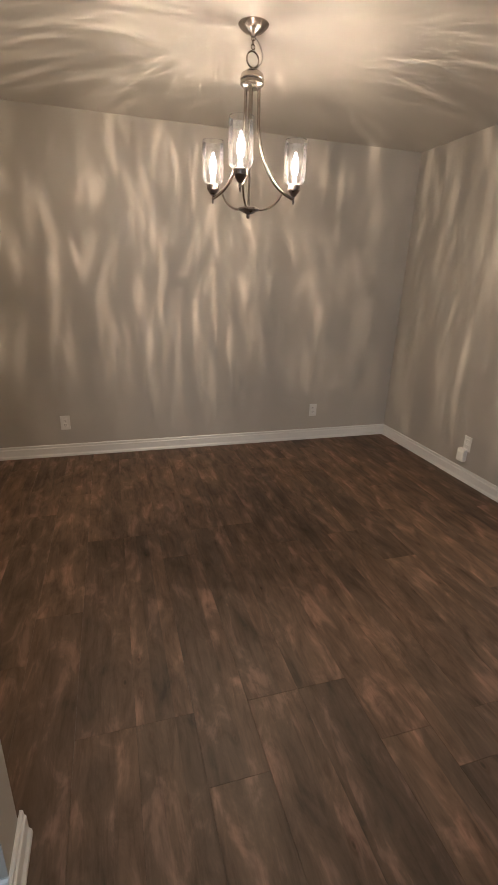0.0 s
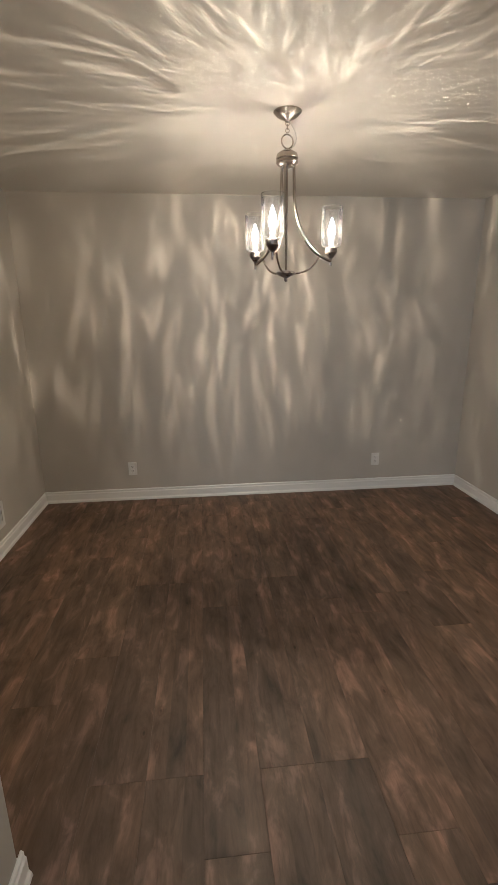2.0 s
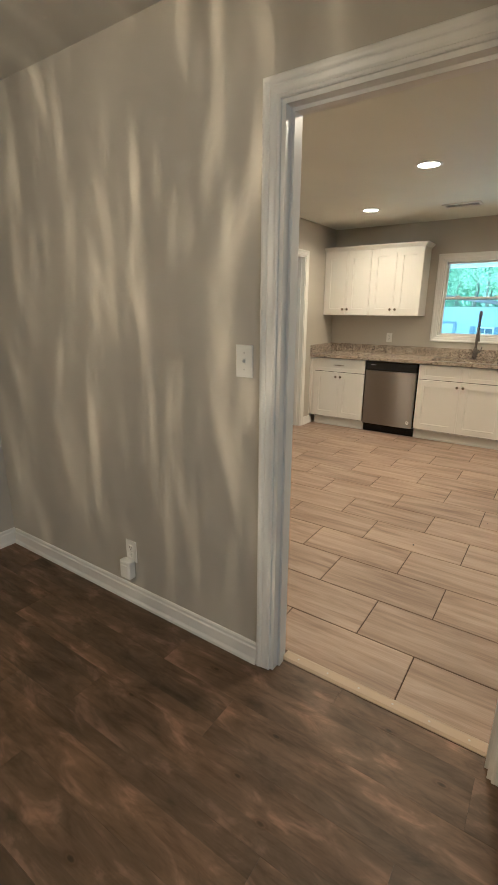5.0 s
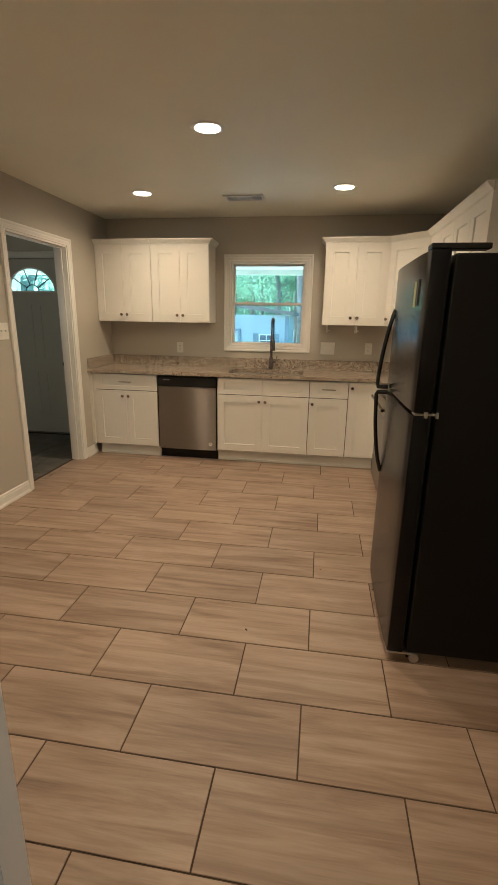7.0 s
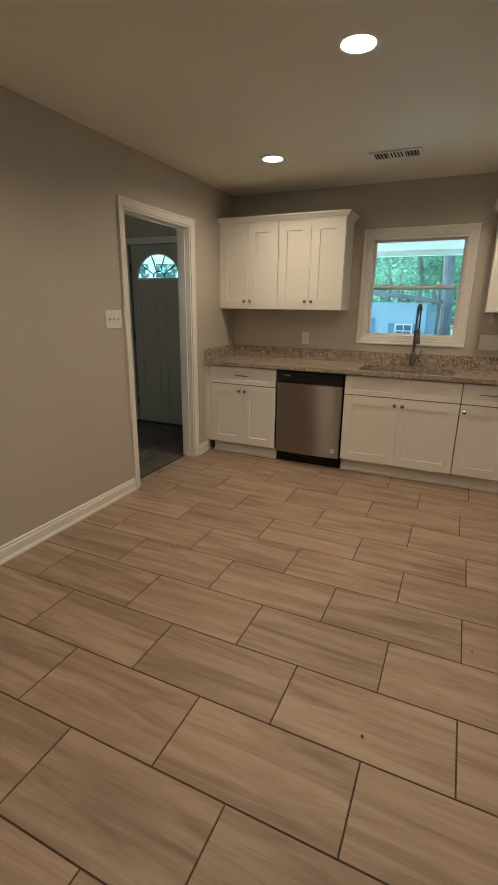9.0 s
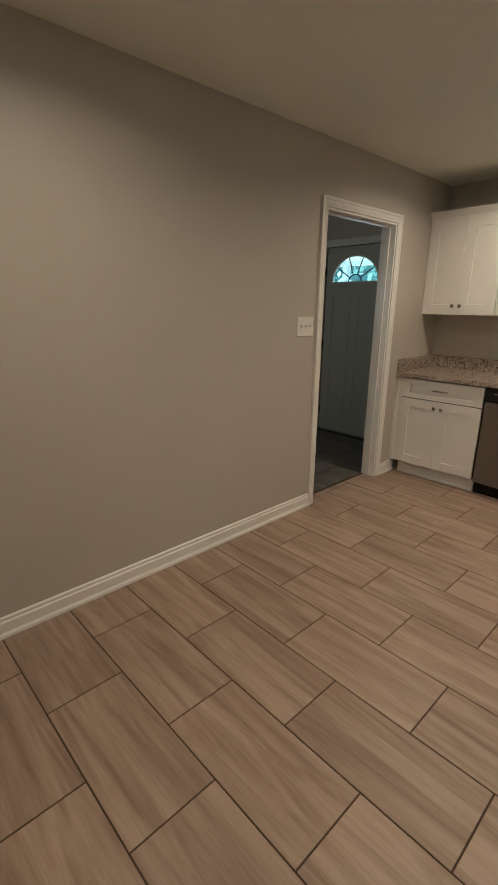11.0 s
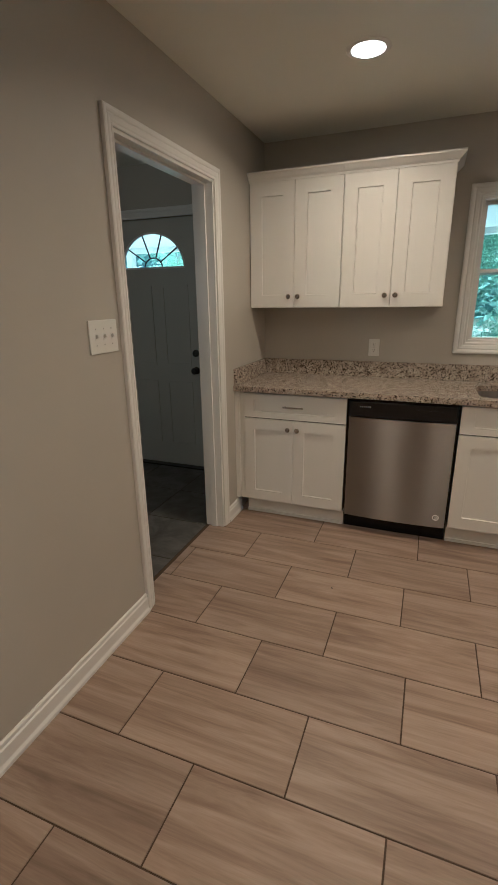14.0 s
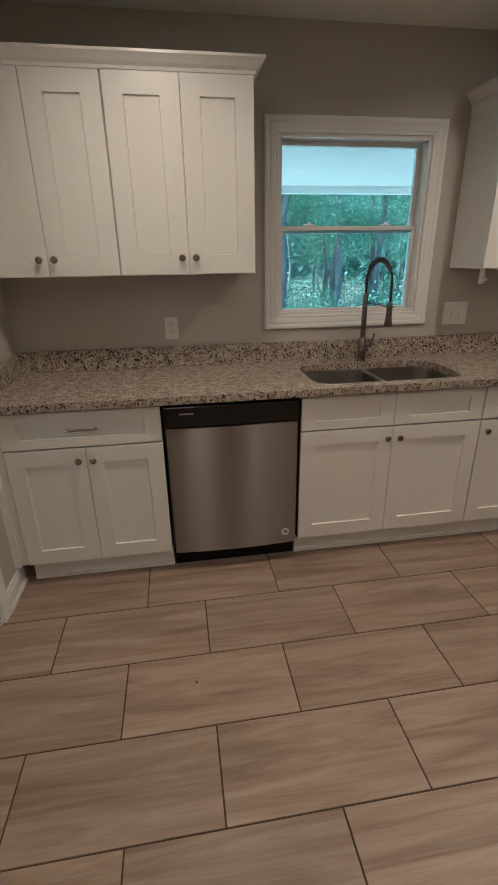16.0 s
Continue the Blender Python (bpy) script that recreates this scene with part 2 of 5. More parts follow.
def make_granite():
    m, nt, p = material("speckled_granite")
    v = coords(nt)
    big = noise_tex(nt, v, 26, 4, 0.6, 0.4)
    base = ramp(nt, big, [(0.30, (0.27, 0.225, 0.185)), (0.46, (0.43, 0.37, 0.305)), (0.66, (0.56, 0.505, 0.425))])
    vo = nt.nodes.new("ShaderNodeTexVoronoi")
    vo.inputs["Scale"].default_value = 95
    link(nt, coords(nt, (1, 1, 1)), vo.inputs["Vector"])
    cell = ramp(nt, vo.outputs["Color"], [(0.0, (0.45, 0.42, 0.40)), (0.25, (0.85, 0.83, 0.8)), (0.6, (1.05, 1.03, 1.0))])
    col = mix(nt, 0.7, base, cell, "MULTIPLY")
    n2 = noise_tex(nt, v, 112, 1, 0.5, 0.2)
    spk = ramp(nt, n2, [(0.365, (0.03, 0.024, 0.022)), (0.40, (0.20, 0.14, 0.11)), (0.425, (1, 1, 1))])
    col = mix(nt, 0.93, col, spk, "MULTIPLY")
    n3 = noise_tex(nt, v, 190, 2, 0.5, 0.4)
    col = mix(nt, 0.75, col, ramp(nt, n3, [(0.37, (0.12, 0.09, 0.08)), (0.42, (1, 1, 1))]), "MULTIPLY")
    link(nt, col, p.inputs["Base Color"])
    p.inputs["Roughness"].default_value = 0.16
    return m
M_GRANITE = make_granite()

def make_glass(name, rough=0.0, tint=(0.93, 0.97, 0.96), gloss=0.08):
    m, nt, p = material(name)
    nt.nodes.remove(p)
    tr = nt.nodes.new("ShaderNodeBsdfTransparent")
    tr.inputs[0].default_value = (*tint, 1)
    gl = nt.nodes.new("ShaderNodeBsdfGlossy")
    gl.inputs["Roughness"].default_value = rough
    fr = nt.nodes.new("ShaderNodeFresnel")
    fr.inputs[0].default_value = 1.45
    ms = nt.nodes.new("ShaderNodeMixShader")
    link(nt, fr.outputs[0], ms.inputs[0])
    link(nt, tr.outputs[0], ms.inputs[1])
    link(nt, gl.outputs[0], ms.inputs[2])
    link(nt, ms.outputs[0], nt.nodes["Material Output"].inputs[0])
    return m
M_GLASS = make_glass("window_glass", 0.0, (0.86, 0.97, 0.96))

def make_seeded():
    """Clear glass with small seeds and waves in it."""
    m, nt, p = material("seeded_glass")
    nt.nodes.remove(p)
    vo = nt.nodes.new("ShaderNodeTexVoronoi")
    vo.inputs["Scale"].default_value = 150
    link(nt, coords(nt, (1, 1, 0.6), True), vo.inputs["Vector"])
    seed = ramp(nt, vo.outputs["Distance"], [(0.0, (0.72,) * 3), (0.22, (0.80,) * 3), (0.30, (0.95,) * 3)])
    wave = noise_tex(nt, coords(nt, (1, 1, 0.4), True), 60, 2)
    tint = mix(nt, 1.0, seed, ramp(nt, wave, [(0.35, (0.86,) * 3), (0.65, (1, 1, 1))]), "MULTIPLY")
    tr = nt.nodes.new("ShaderNodeBsdfTransparent")
    link(nt, tint, tr.inputs[0])
    gl = nt.nodes.new("ShaderNodeBsdfGlossy")
    gl.inputs["Roughness"].default_value = 0.08
    bp = nt.nodes.new("ShaderNodeBump")
    bp.inputs["Strength"].default_value, bp.inputs["Distance"].default_value = 0.4, 0.002
    link(nt, wave, bp.inputs["Height"])
    link(nt, bp.outputs[0], gl.inputs["Normal"])
    fr = nt.nodes.new("ShaderNodeFresnel")
    fr.inputs[0].default_value = 1.5
    ms = nt.nodes.new("ShaderNodeMixShader")
    link(nt, fr.outputs[0], ms.inputs[0])
    link(nt, tr.outputs[0], ms.inputs[1])
    link(nt, gl.outputs[0], ms.inputs[2])
    tl = nt.nodes.new("ShaderNodeBsdfTranslucent")
    m2 = nt.nodes.new("ShaderNodeMixShader")
    m2.inputs[0].default_value = 0.006
    link(nt, ms.outputs[0], m2.inputs[1])
    link(nt, tl.outputs[0], m2.inputs[2])
    link(nt, m2.outputs[0], nt.nodes["Material Output"].inputs[0])
    return m
M_SEEDED = make_seeded()

def make_bulb():
    """A lit flame bulb, about its filament at the origin: a mask on its glass paints upright streaks of light."""
    m, nt, p = material("glowing_bulb")
    nt.nodes.remove(p)
    def calc(op, a, b=None, c=None):
        n = nt.nodes.new("ShaderNodeMath")
        n.operation = op
        for sock, v in zip(n.inputs, (a, b, c)):
            if v is None:
                continue
            if hasattr(v, "is_linked"):
                link(nt, v, sock)
            else:
                sock.default_value = v
        return n.outputs[0]
    tc = nt.nodes.new("ShaderNodeTexCoord")
    sep = nt.nodes.new("ShaderNodeSeparateXYZ")
    link(nt, tc.outputs["Object"], sep.inputs[0])
    x, y, z = sep.outputs
    turn = calc("ARCTAN2", y, x)
    rise = calc("ARCTAN2", z, calc("SQRT", calc("ADD", calc("MULTIPLY", x, x), calc("MULTIPLY", y, y))))
    oi = nt.nodes.new("ShaderNodeObjectInfo")
    def field(lean, wide, tall, shift):
        v = nt.nodes.new("ShaderNodeCombineXYZ")
        link(nt, calc("MULTIPLY_ADD", calc("MULTIPLY_ADD", rise, lean, turn), wide, calc("MULTIPLY", oi.outputs["Random"], 31.0 + shift)), v.inputs[0])
        link(nt, calc("MULTIPLY_ADD", rise, tall, calc("MULTIPLY_ADD", oi.outputs["Random"], 17.0, shift)), v.inputs[1])
        return v.outputs[0]
    def streaks(lean, wide, tall, shift, core, edge, gain):
        vo = nt.nodes.new("ShaderNodeTexVoronoi")
        vo.voronoi_dimensions = "2D"
        vo.inputs["Scale"].default_value = 1.0
        link(nt, field(lean, wide, tall, shift), vo.inputs["Vector"])
        return ramp(nt, vo.outputs["Distance"], [(0.0, (gain,) * 3), (core, (gain * 0.6,) * 3), (edge * 0.7, (gain * 0.12,) * 3), (edge, (0, 0, 0))])
    # clear spindles in the mask imitate streaks thrown by the glass shades
    bright = streaks(0.0, 7.0, 1.15, 1.3, 0.05, 0.19, 1.0)
    for more in (streaks(0.24, 5.6, 1.25, 4.7, 0.05, 0.165, 0.9), streaks(-0.27, 5.2, 1.25, 8.1, 0.05, 0.165, 0.9), streaks(0.05, 12.0, 2.3, 12.9, 0.07, 0.24, 0.40)):
        bright = mix(nt, 1.0, bright, more, "LIGHTEN")
    broad = noise_tex(nt, field(0.0, 5.0, 1.2, 3.0), 1.0, 2, 0.5, 0.4)
    body = ramp(nt, broad, [(0.32, (0.060,) * 3), (0.50, (0.085,) * 3), (0.68, (0.13,) * 3)])
    out = mix(nt, bright, body, (1.0, 1.0, 1.0))
    # evens the mask downwards, so that no painted streaks reach the floor
    lowr = nt.nodes.new("ShaderNodeMapRange")
    lowr.inputs[1].default_value, lowr.inputs[2].default_value = -1.0, -0.65
    link(nt, rise, lowr.inputs[0])
    out = mix(nt, lowr.outputs[0], (0.18, 0.18, 0.18), out)
    # darkens the mask towards the tip to dim the ceiling above
    top = nt.nodes.new("ShaderNodeMapRange")
    top.inputs[1].default_value, top.inputs[2].default_value = 0.3, 1.57
    link(nt, rise, top.inputs[0])
    cap = ramp(nt, top.outputs[0], [(0.0, (1, 1, 1)), (0.15, (0.68,) * 3), (0.40, (0.48,) * 3), (0.62, (0.40,) * 3), (0.68, (0.07,) * 3), (1.0, (0.035,) * 3)])
    out = mix(nt, 1.0, out, cap, "MULTIPLY")
    em = nt.nodes.new("ShaderNodeEmission")
    em.inputs[0].default_value = (1.0, 0.80, 0.58, 1)
    em.inputs[1].default_value = 3.0
    tr = nt.nodes.new("ShaderNodeBsdfTransparent")
    link(nt, out, tr.inputs[0])
    ad = nt.nodes.new("ShaderNodeAddShader")
    link(nt, em.outputs[0], ad.inputs[0])
    link(nt, tr.outputs[0], ad.inputs[1])
    link(nt, ad.outputs[0], nt.nodes["Material Output"].inputs[0])
    return m
M_BULB = make_bulb()

def make_leaf(name, a, b):
    m, nt, p = material(name)
    ge = nt.nodes.new("ShaderNodeNewGeometry")
    link(nt, ramp(nt, ge.outputs["Random Per Island"], [(0.0, a), (1.0, b)]), p.inputs["Base Color"])
    p.inputs["Roughness"].default_value = 0.6
    tl = nt.nodes.new("ShaderNodeBsdfTranslucent")
    tl.inputs[0].default_value = (*[min(1, c * 1.4) for c in b], 1)
    ms = nt.nodes.new("ShaderNodeMixShader")
    ms.inputs[0].default_value = 0.5
    link(nt, p.outputs[0], ms.inputs[1])
    link(nt, tl.outputs[0], ms.inputs[2])
    link(nt, ms.outputs[0], nt.nodes["Material Output"].inputs[0])
    return m
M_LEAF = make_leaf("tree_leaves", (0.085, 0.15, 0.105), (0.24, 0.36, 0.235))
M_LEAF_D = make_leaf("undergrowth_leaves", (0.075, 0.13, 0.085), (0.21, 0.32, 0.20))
# paler than the near leaves: haze is put into the colour
M_LEAF_HAZE = make_leaf("haze_pale_leaves", (0.13, 0.21, 0.17), (0.27, 0.37, 0.29))
M_BARK = painted("bark", (0.27, 0.25, 0.225), 0.9, 0.35, 14, 0.8)
M_GROUND = painted("leaf_litter_ground", (0.23, 0.22, 0.15), 0.95, 0.4, 6, 0.8)
# backdrop colour lightened to imitate haze over the distance
M_FAR_HAZE = painted("haze_pale_woods", (0.16, 0.24, 0.19), 0.9, 0.4, 2, 0.5)

# ---- building helpers ----
def box(bm, x0, x1, y0, y1, z0, z1):
    vs = [bm.verts.new((x, y, z)) for x in (x0, x1) for y in (y0, y1) for z in (z0, z1)]
    for i in ((0, 1, 3, 2), (4, 6, 7, 5), (0, 4, 5, 1), (2, 3, 7, 6), (0, 2, 6, 4), (1, 5, 7, 3)):
        bm.faces.new([vs[k] for k in i])
    return vs

def soft_box(x0, x1, y0, y1, z0, z1, r=0.003, seg=1):
    bm = bmesh.new()
    box(bm, x0, x1, y0, y1, z0, z1)
    bmesh.ops.bevel(bm, geom=bm.edges[:], offset=r, segments=seg, affect="EDGES", profile=0.5)
    return bm

def finish(bm, smooth=False):
    bmesh.ops.recalc_face_normals(bm, faces=bm.faces[:])
    if smooth:
        for f in bm.faces:
            f.smooth = True

def mesh_of(name, bm, mat, smooth=False):
    finish(bm, smooth)
    me = bpy.data.meshes.new(name)
    bm.to_mesh(me)
    bm.free()
    me.materials.append(mat)
    if smooth:
        try:
            me.set_sharp_from_angle(angle=radians(40))
        except AttributeError:
            pass
    return me

def part(name, bm, mat, parent, label="", smooth=False):
    ob = new(name, mesh_of(name, bm, mat, smooth))
    ob.parent = parent
    if label:
        tagged(ob, label)
    return ob

def thing(name, m, label, category, group=""):
    ob = new(name)
    ob.empty_display_size = 0.1
    ob.matrix_world = m
    return tagged(ob, label, category, group)

def structure(name, bm, mat, label, category="", smooth=False):
    return tagged(new(name, mesh_of(name, bm, mat, smooth)), label, category or name.split("_")[0], kind="structure")

def cyl(bm, p0, p1, r0, r1=None, n=16, caps=True):
    r1 = r0 if r1 is None else r1
    p0, p1 = Vector(p0), Vector(p1)
    q = (p1 - p0).to_track_quat("Z", "Y")
    rings = []
    for p, r in ((p0, r0), (p1, r1)):
        rings.append([bm.verts.new(p + q @ Vector((r * math.cos(2 * math.pi * k / n), r * math.sin(2 * math.pi * k / n), 0))) for k in range(n)])
    for k in range(n):
        bm.faces.new((rings[0][k], rings[0][(k + 1) % n], rings[1][(k + 1) % n], rings[1][k]))
    if caps:
        bm.faces.new(rings[0][::-1])
        bm.faces.new(rings[1])

def lathe(bm, profile, n=24, centre=(0, 0, 0)):
    """Turns (radius, height) rows about a vertical axis."""
    cx, cy, cz = centre
    rings = []
    for r, z in profile:
        if r < 1e-5:
            rings.append([bm.verts.new((cx, cy, cz + z))])
        else:
            rings.append([bm.verts.new((cx + r * math.cos(2 * math.pi * k / n), cy + r * math.sin(2 * math.pi * k / n), cz + z)) for k in range(n)])
    for a, b in zip(rings, rings[1:]):
        for k in range(n):
            va = a if len(a) == 1 else [a[k], a[(k + 1) % n]]
            vb = b if len(b) == 1 else [b[(k + 1) % n], b[k]]
            if len(va) + len(vb) > 2:
                bm.faces.new(va + vb)

def tube(bm, pts, r, n=10):
    """A round bar along points; r is a number or one radius a point."""
    pts = [Vector(p) for p in pts]
    rs = r if isinstance(r, (list, tuple)) else [r] * len(pts)
    rings, up = [], None
    for i, p in enumerate(pts):
        d = (pts[min(i + 1, len(pts) - 1)] - pts[max(i - 1, 0)]).normalized()
        if up is None:
            up = d.orthogonal().normalized()
        up = (up - up.dot(d) * d).normalized()
        side = d.cross(up)
        rings.append([bm.verts.new(p + rs[i] * (math.cos(2 * math.pi * k / n) * up + math.sin(2 * math.pi * k / n) * side)) for k in range(n)])
    for a, b in zip(rings, rings[1:]):
        for k in range(n):
            bm.faces.new((a[k], a[(k + 1) % n], b[(k + 1) % n], b[k]))
    bm.faces.new(rings[0][::-1])
    bm.faces.new(rings[-1])

def curve(p0, p1, p2, p3, n=12):
    out = []
    for i in range(n + 1):
        t = i / n
        out.append(tuple((1 - t) ** 3 * a + 3 * t * (1 - t) ** 2 * b + 3 * t * t * (1 - t) * c + t ** 3 * d for a, b, c, d in zip(p0, p1, p2, p3)))
    return out

def torus(bm, c, axis, R, r, n=24, m=8):
    q = Vector(axis).to_track_quat("Z", "Y")
    rings = []
    for i in range(n):
        a = 2 * math.pi * i / n
        rings.append([bm.verts.new(Vector(c) + q @ Vector(((R + r * math.cos(2 * math.pi * k / m)) * math.cos(a), (R + r * math.cos(2 * math.pi * k / m)) * math.sin(a), r * math.sin(2 * math.pi * k / m)))) for k in range(m)])
    for i in range(n):
        a, b = rings[i], rings[(i + 1) % n]
        for k in range(m):
            bm.faces.new((a[k], b[k], b[(k + 1) % m], a[(k + 1) % m]))

def extrude_profile(bm, prof, p0, p1, inward):
    """Sweeps a (out, up) profile from p0 to p1 along a wall; inward is the direction out of the wall."""
    p0, p1, w = Vector(p0), Vector(p1), Vector(inward)
    a = [bm.verts.new(p0 + w * u + Vector((0, 0, v))) for u, v in prof]
    b = [bm.verts.new(p1 + w * u + Vector((0, 0, v))) for u, v in prof]
    n = len(prof)
    for k in range(n):
        bm.faces.new((a[k], a[(k + 1) % n], b[(k + 1) % n], b[k]))
    bm.faces.new(a[::-1])
    bm.faces.new(b)

# ---- the shell ----
DN, DW_, DE = 3.93, -1.07, 2.662      # dining room: far wall, left wall, right wall
KW, KN, KE, KS = 2.766, 3.868, 7.33, 0.27  # kitchen: four inner faces
AN, AS = 1.035, 0.912                 # the two faces of the wall with the arch
SW, SS = -2.6, -2.5                   # front room
EN = 6.6                              # entry room
ARCH_L, ARCH_R, ARCH_SPRING, ARCH_RISE = -0.229, 2.30, 1.667, 0.546
DOOR_A = (1.112, 1.970, 2.083)        # dining room to kitchen
DOOR_B = (5.605, 6.487, 2.083)          # kitchen to entry
WIN = (1.664, 2.476, 1.168, 2.036)     # kitchen window opening

bm = bmesh.new()
box(bm, DW_ - 0.12, DE, DN, DN + 0.12, 0, CEIL)
structure("wall_north_dining", bm, M_WALL, "warm grey painted wall with streaks of lamp light", "wall")
bm = bmesh.new()
box(bm, DW_ - 0.12, DW_, AN, DN, 0, CEIL)
structure("wall_west_dining", bm, M_WALL, "warm grey painted dining room side wall", "wall")
bm = bmesh.new()
box(bm, DE, KW, DOOR_A[1], DN + 0.12, 0, CEIL)
box(bm, DE, KW, SS, DOOR_A[0], 0, CEIL)
box(bm, DE, KW, DOOR_A[0], DOOR_A[1], DOOR_A[2], CEIL)
structure("wall_between_dining_and_kitchen", bm, M_WALL, "warm grey painted wall with a cased opening", "wall")

# wall with a round-cornered opening
bm = bmesh.new()
outline = [(SW, 0), (ARCH_L, 0)]
half = (ARCH_R - ARCH_L) / 2
for k in range(41):
    a = math.pi - math.pi * k / 40
    c, sn = math.cos(a), math.sin(a)
    outline.append((ARCH_L + half + half * math.copysign(abs(c) ** (2 / 2.6), c), ARCH_SPRING + ARCH_RISE * abs(sn) ** (2 / 2.6)))
outline += [(ARCH_R, 0), (DE, 0), (DE, CEIL), (SW, CEIL)]
fa = bm.faces.new([bm.verts.new((x, AS, z)) for x, z in outline])
ext = bmesh.ops.extrude_face_region(bm, geom=[fa])
bmesh.ops.translate(bm, verts=[v for v in ext["geom"] if isinstance(v, bmesh.types.BMVert)], vec=(0, AN - AS, 0))
bmesh.ops.triangulate(bm, faces=[f for f in bm.faces if len(f.verts) > 4])
structure("wall_with_arched_opening", bm, M_WALL, "grey painted wall with a round-cornered wide opening", "wall")

bm = bmesh.new()
box(bm, KW, DOOR_B[0], KN, KN + 0.122, 0, CEIL)
box(bm, DOOR_B[1], KE, KN, KN + 0.122, 0, CEIL)
box(bm, DOOR_B[0], DOOR_B[1], KN, KN + 0.122, DOOR_B[2], CEIL)
structure("wall_north_kitchen", bm, M_WALL, "warm grey painted kitchen wall with a doorway", "wall")
bm = bmesh.new()
box(bm, KE, KE + 0.13, KS - 0.12, WIN[0], 0, CEIL)
box(bm, KE, KE + 0.13, WIN[1], KN + 0.122, 0, CEIL)
box(bm, KE, KE + 0.13, WIN[0], WIN[1], 0, WIN[2])
box(bm, KE, KE + 0.13, WIN[0], WIN[1], WIN[3], CEIL)
structure("wall_east_kitchen", bm, M_WALL, "warm grey painted wall around the sink window", "wall")
bm = bmesh.new()
box(bm, KW, KE, KS - 0.12, KS, 0, CEIL)
structure("wall_south_kitchen", bm, M_WALL, "warm grey painted wall behind the range", "wall")

FD = (4.46, 5.275, 2.09)   # exterior door in the entry
EX = 7.41
bm = bmesh.new()
box(bm, EX, EX + 0.13, KN + 0.122, FD[0], 0, CEIL)
box(bm, EX, EX + 0.13, FD[1], EN, 0, CEIL)
box(bm, EX, EX + 0.13, FD[0], FD[1], FD[2], CEIL)
structure("wall_east_entry", bm, M_WALL, "dim grey wall around the exterior door", "wall")
bm = bmesh.new()
box(bm, 4.48, EX + 0.13, EN, EN + 0.12, 0, CEIL)
structure("wall_north_entry", bm, M_WALL, "plain dim grey entry wall", "wall")
bm = bmesh.new()
# the opening is made for the entry lamp, out of view
box(bm, 4.48, 4.6, KN + 0.122, 4.95, 0, CEIL)
box(bm, 4.48, 4.6, 5.45, EN, 0, CEIL)
box(bm, 4.48, 4.6, 4.95, 5.45, 0, 1.35)
box(bm, 4.48, 4.6, 4.95, 5.45, 1.95, CEIL)
# added slats, never in view, that stop the sky behind the entry lamp
b = bmesh.new()
for k in range(14):
    box(b, 4.486, 4.489, 4.952, 5.448, 1.351 + 0.0428 * k, 1.351 + 0.0428 * k + 0.0426)
structure("window_3", b, M_TRIM, "unseen white blind added to keep sky light out of the entry", "window")
structure("wall_west_entry", bm, M_WALL, "plain dim grey entry side wall", "wall")

# opening made for the rear lamp, out of view
FW = (-1.15, 0.35, 1.2, 2.1)
bm = bmesh.new()
box(bm, SW - 0.12, FW[0], SS - 0.12, SS, 0, CEIL)
box(bm, FW[1], KW, SS - 0.12, SS, 0, CEIL)
box(bm, FW[0], FW[1], SS - 0.12, SS, 0, FW[2])
box(bm, FW[0], FW[1], SS - 0.12, SS, FW[3], CEIL)
# unseen slats added behind the lamp to shut out blue sky light
b = bmesh.new()
for k in range(20):
    box(b, FW[0] + 0.002, FW[1] - 0.002, SS - 0.110, SS - 0.107, FW[2] + 0.001 + 0.0449 * k, FW[2] + 0.0449 * k + 0.0445)
structure("window_2", b, M_TRIM, "unseen white blind added to keep sky light out of the front room", "window")
structure("wall_south_front_room", bm, M_WALL, "plain grey wall with an unseen opening for an added lamp", "wall")
bm = bmesh.new()
box(bm, SW - 0.12, SW, SS, AN, 0, CEIL)
structure("wall_west_front_room", bm, M_WALL, "plain grey front room side wall", "wall")

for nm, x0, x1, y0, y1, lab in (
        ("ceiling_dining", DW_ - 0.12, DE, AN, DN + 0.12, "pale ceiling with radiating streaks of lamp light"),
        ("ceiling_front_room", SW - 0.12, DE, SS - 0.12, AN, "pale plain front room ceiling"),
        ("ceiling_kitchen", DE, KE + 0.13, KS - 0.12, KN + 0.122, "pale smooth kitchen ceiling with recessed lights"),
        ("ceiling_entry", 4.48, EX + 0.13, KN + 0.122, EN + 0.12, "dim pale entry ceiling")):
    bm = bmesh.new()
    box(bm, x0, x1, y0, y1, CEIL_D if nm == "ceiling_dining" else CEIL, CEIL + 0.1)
    structure(nm, bm, M_CEIL_SHADE if nm in ("ceiling_dining", "ceiling_front_room") else M_CEIL, lab, "ceiling")

# floors under the pieces
bm = bmesh.new()
box(bm, SW - 0.12, 2.735, SS - 0.12, DN + 0.12, -0.12, -0.004)
floor_wood = structure("floor_dining", bm, M_UNDERLAY, "dark brown wood plank floor", "floor")
bm = bmesh.new()
box(bm, 2.735, KE + 0.13, KS - 0.12, KN + 0.122, -0.12, -0.0035)
floor_tile = structure("floor_kitchen", bm, M_GROUT, "beige wood-look tile floor with dark grout", "floor")
bm = bmesh.new()
box(bm, 4.48, EX + 0.13, KN + 0.122, EN + 0.12, -0.12, -0.0035)
floor_entry = structure("floor_entry", bm, M_GROUT_G, "dark grey square tile floor", "floor")

# ---- trim ----
BASE = [(0, 0), (0.022, 0), (0.021, 0.014), (0.016, 0.022), (0.014, 0.026), (0.014, 0.074), (0.009, 0.080), (0.009, 0.094), (0.004, 0.100), (0, 0.100)]
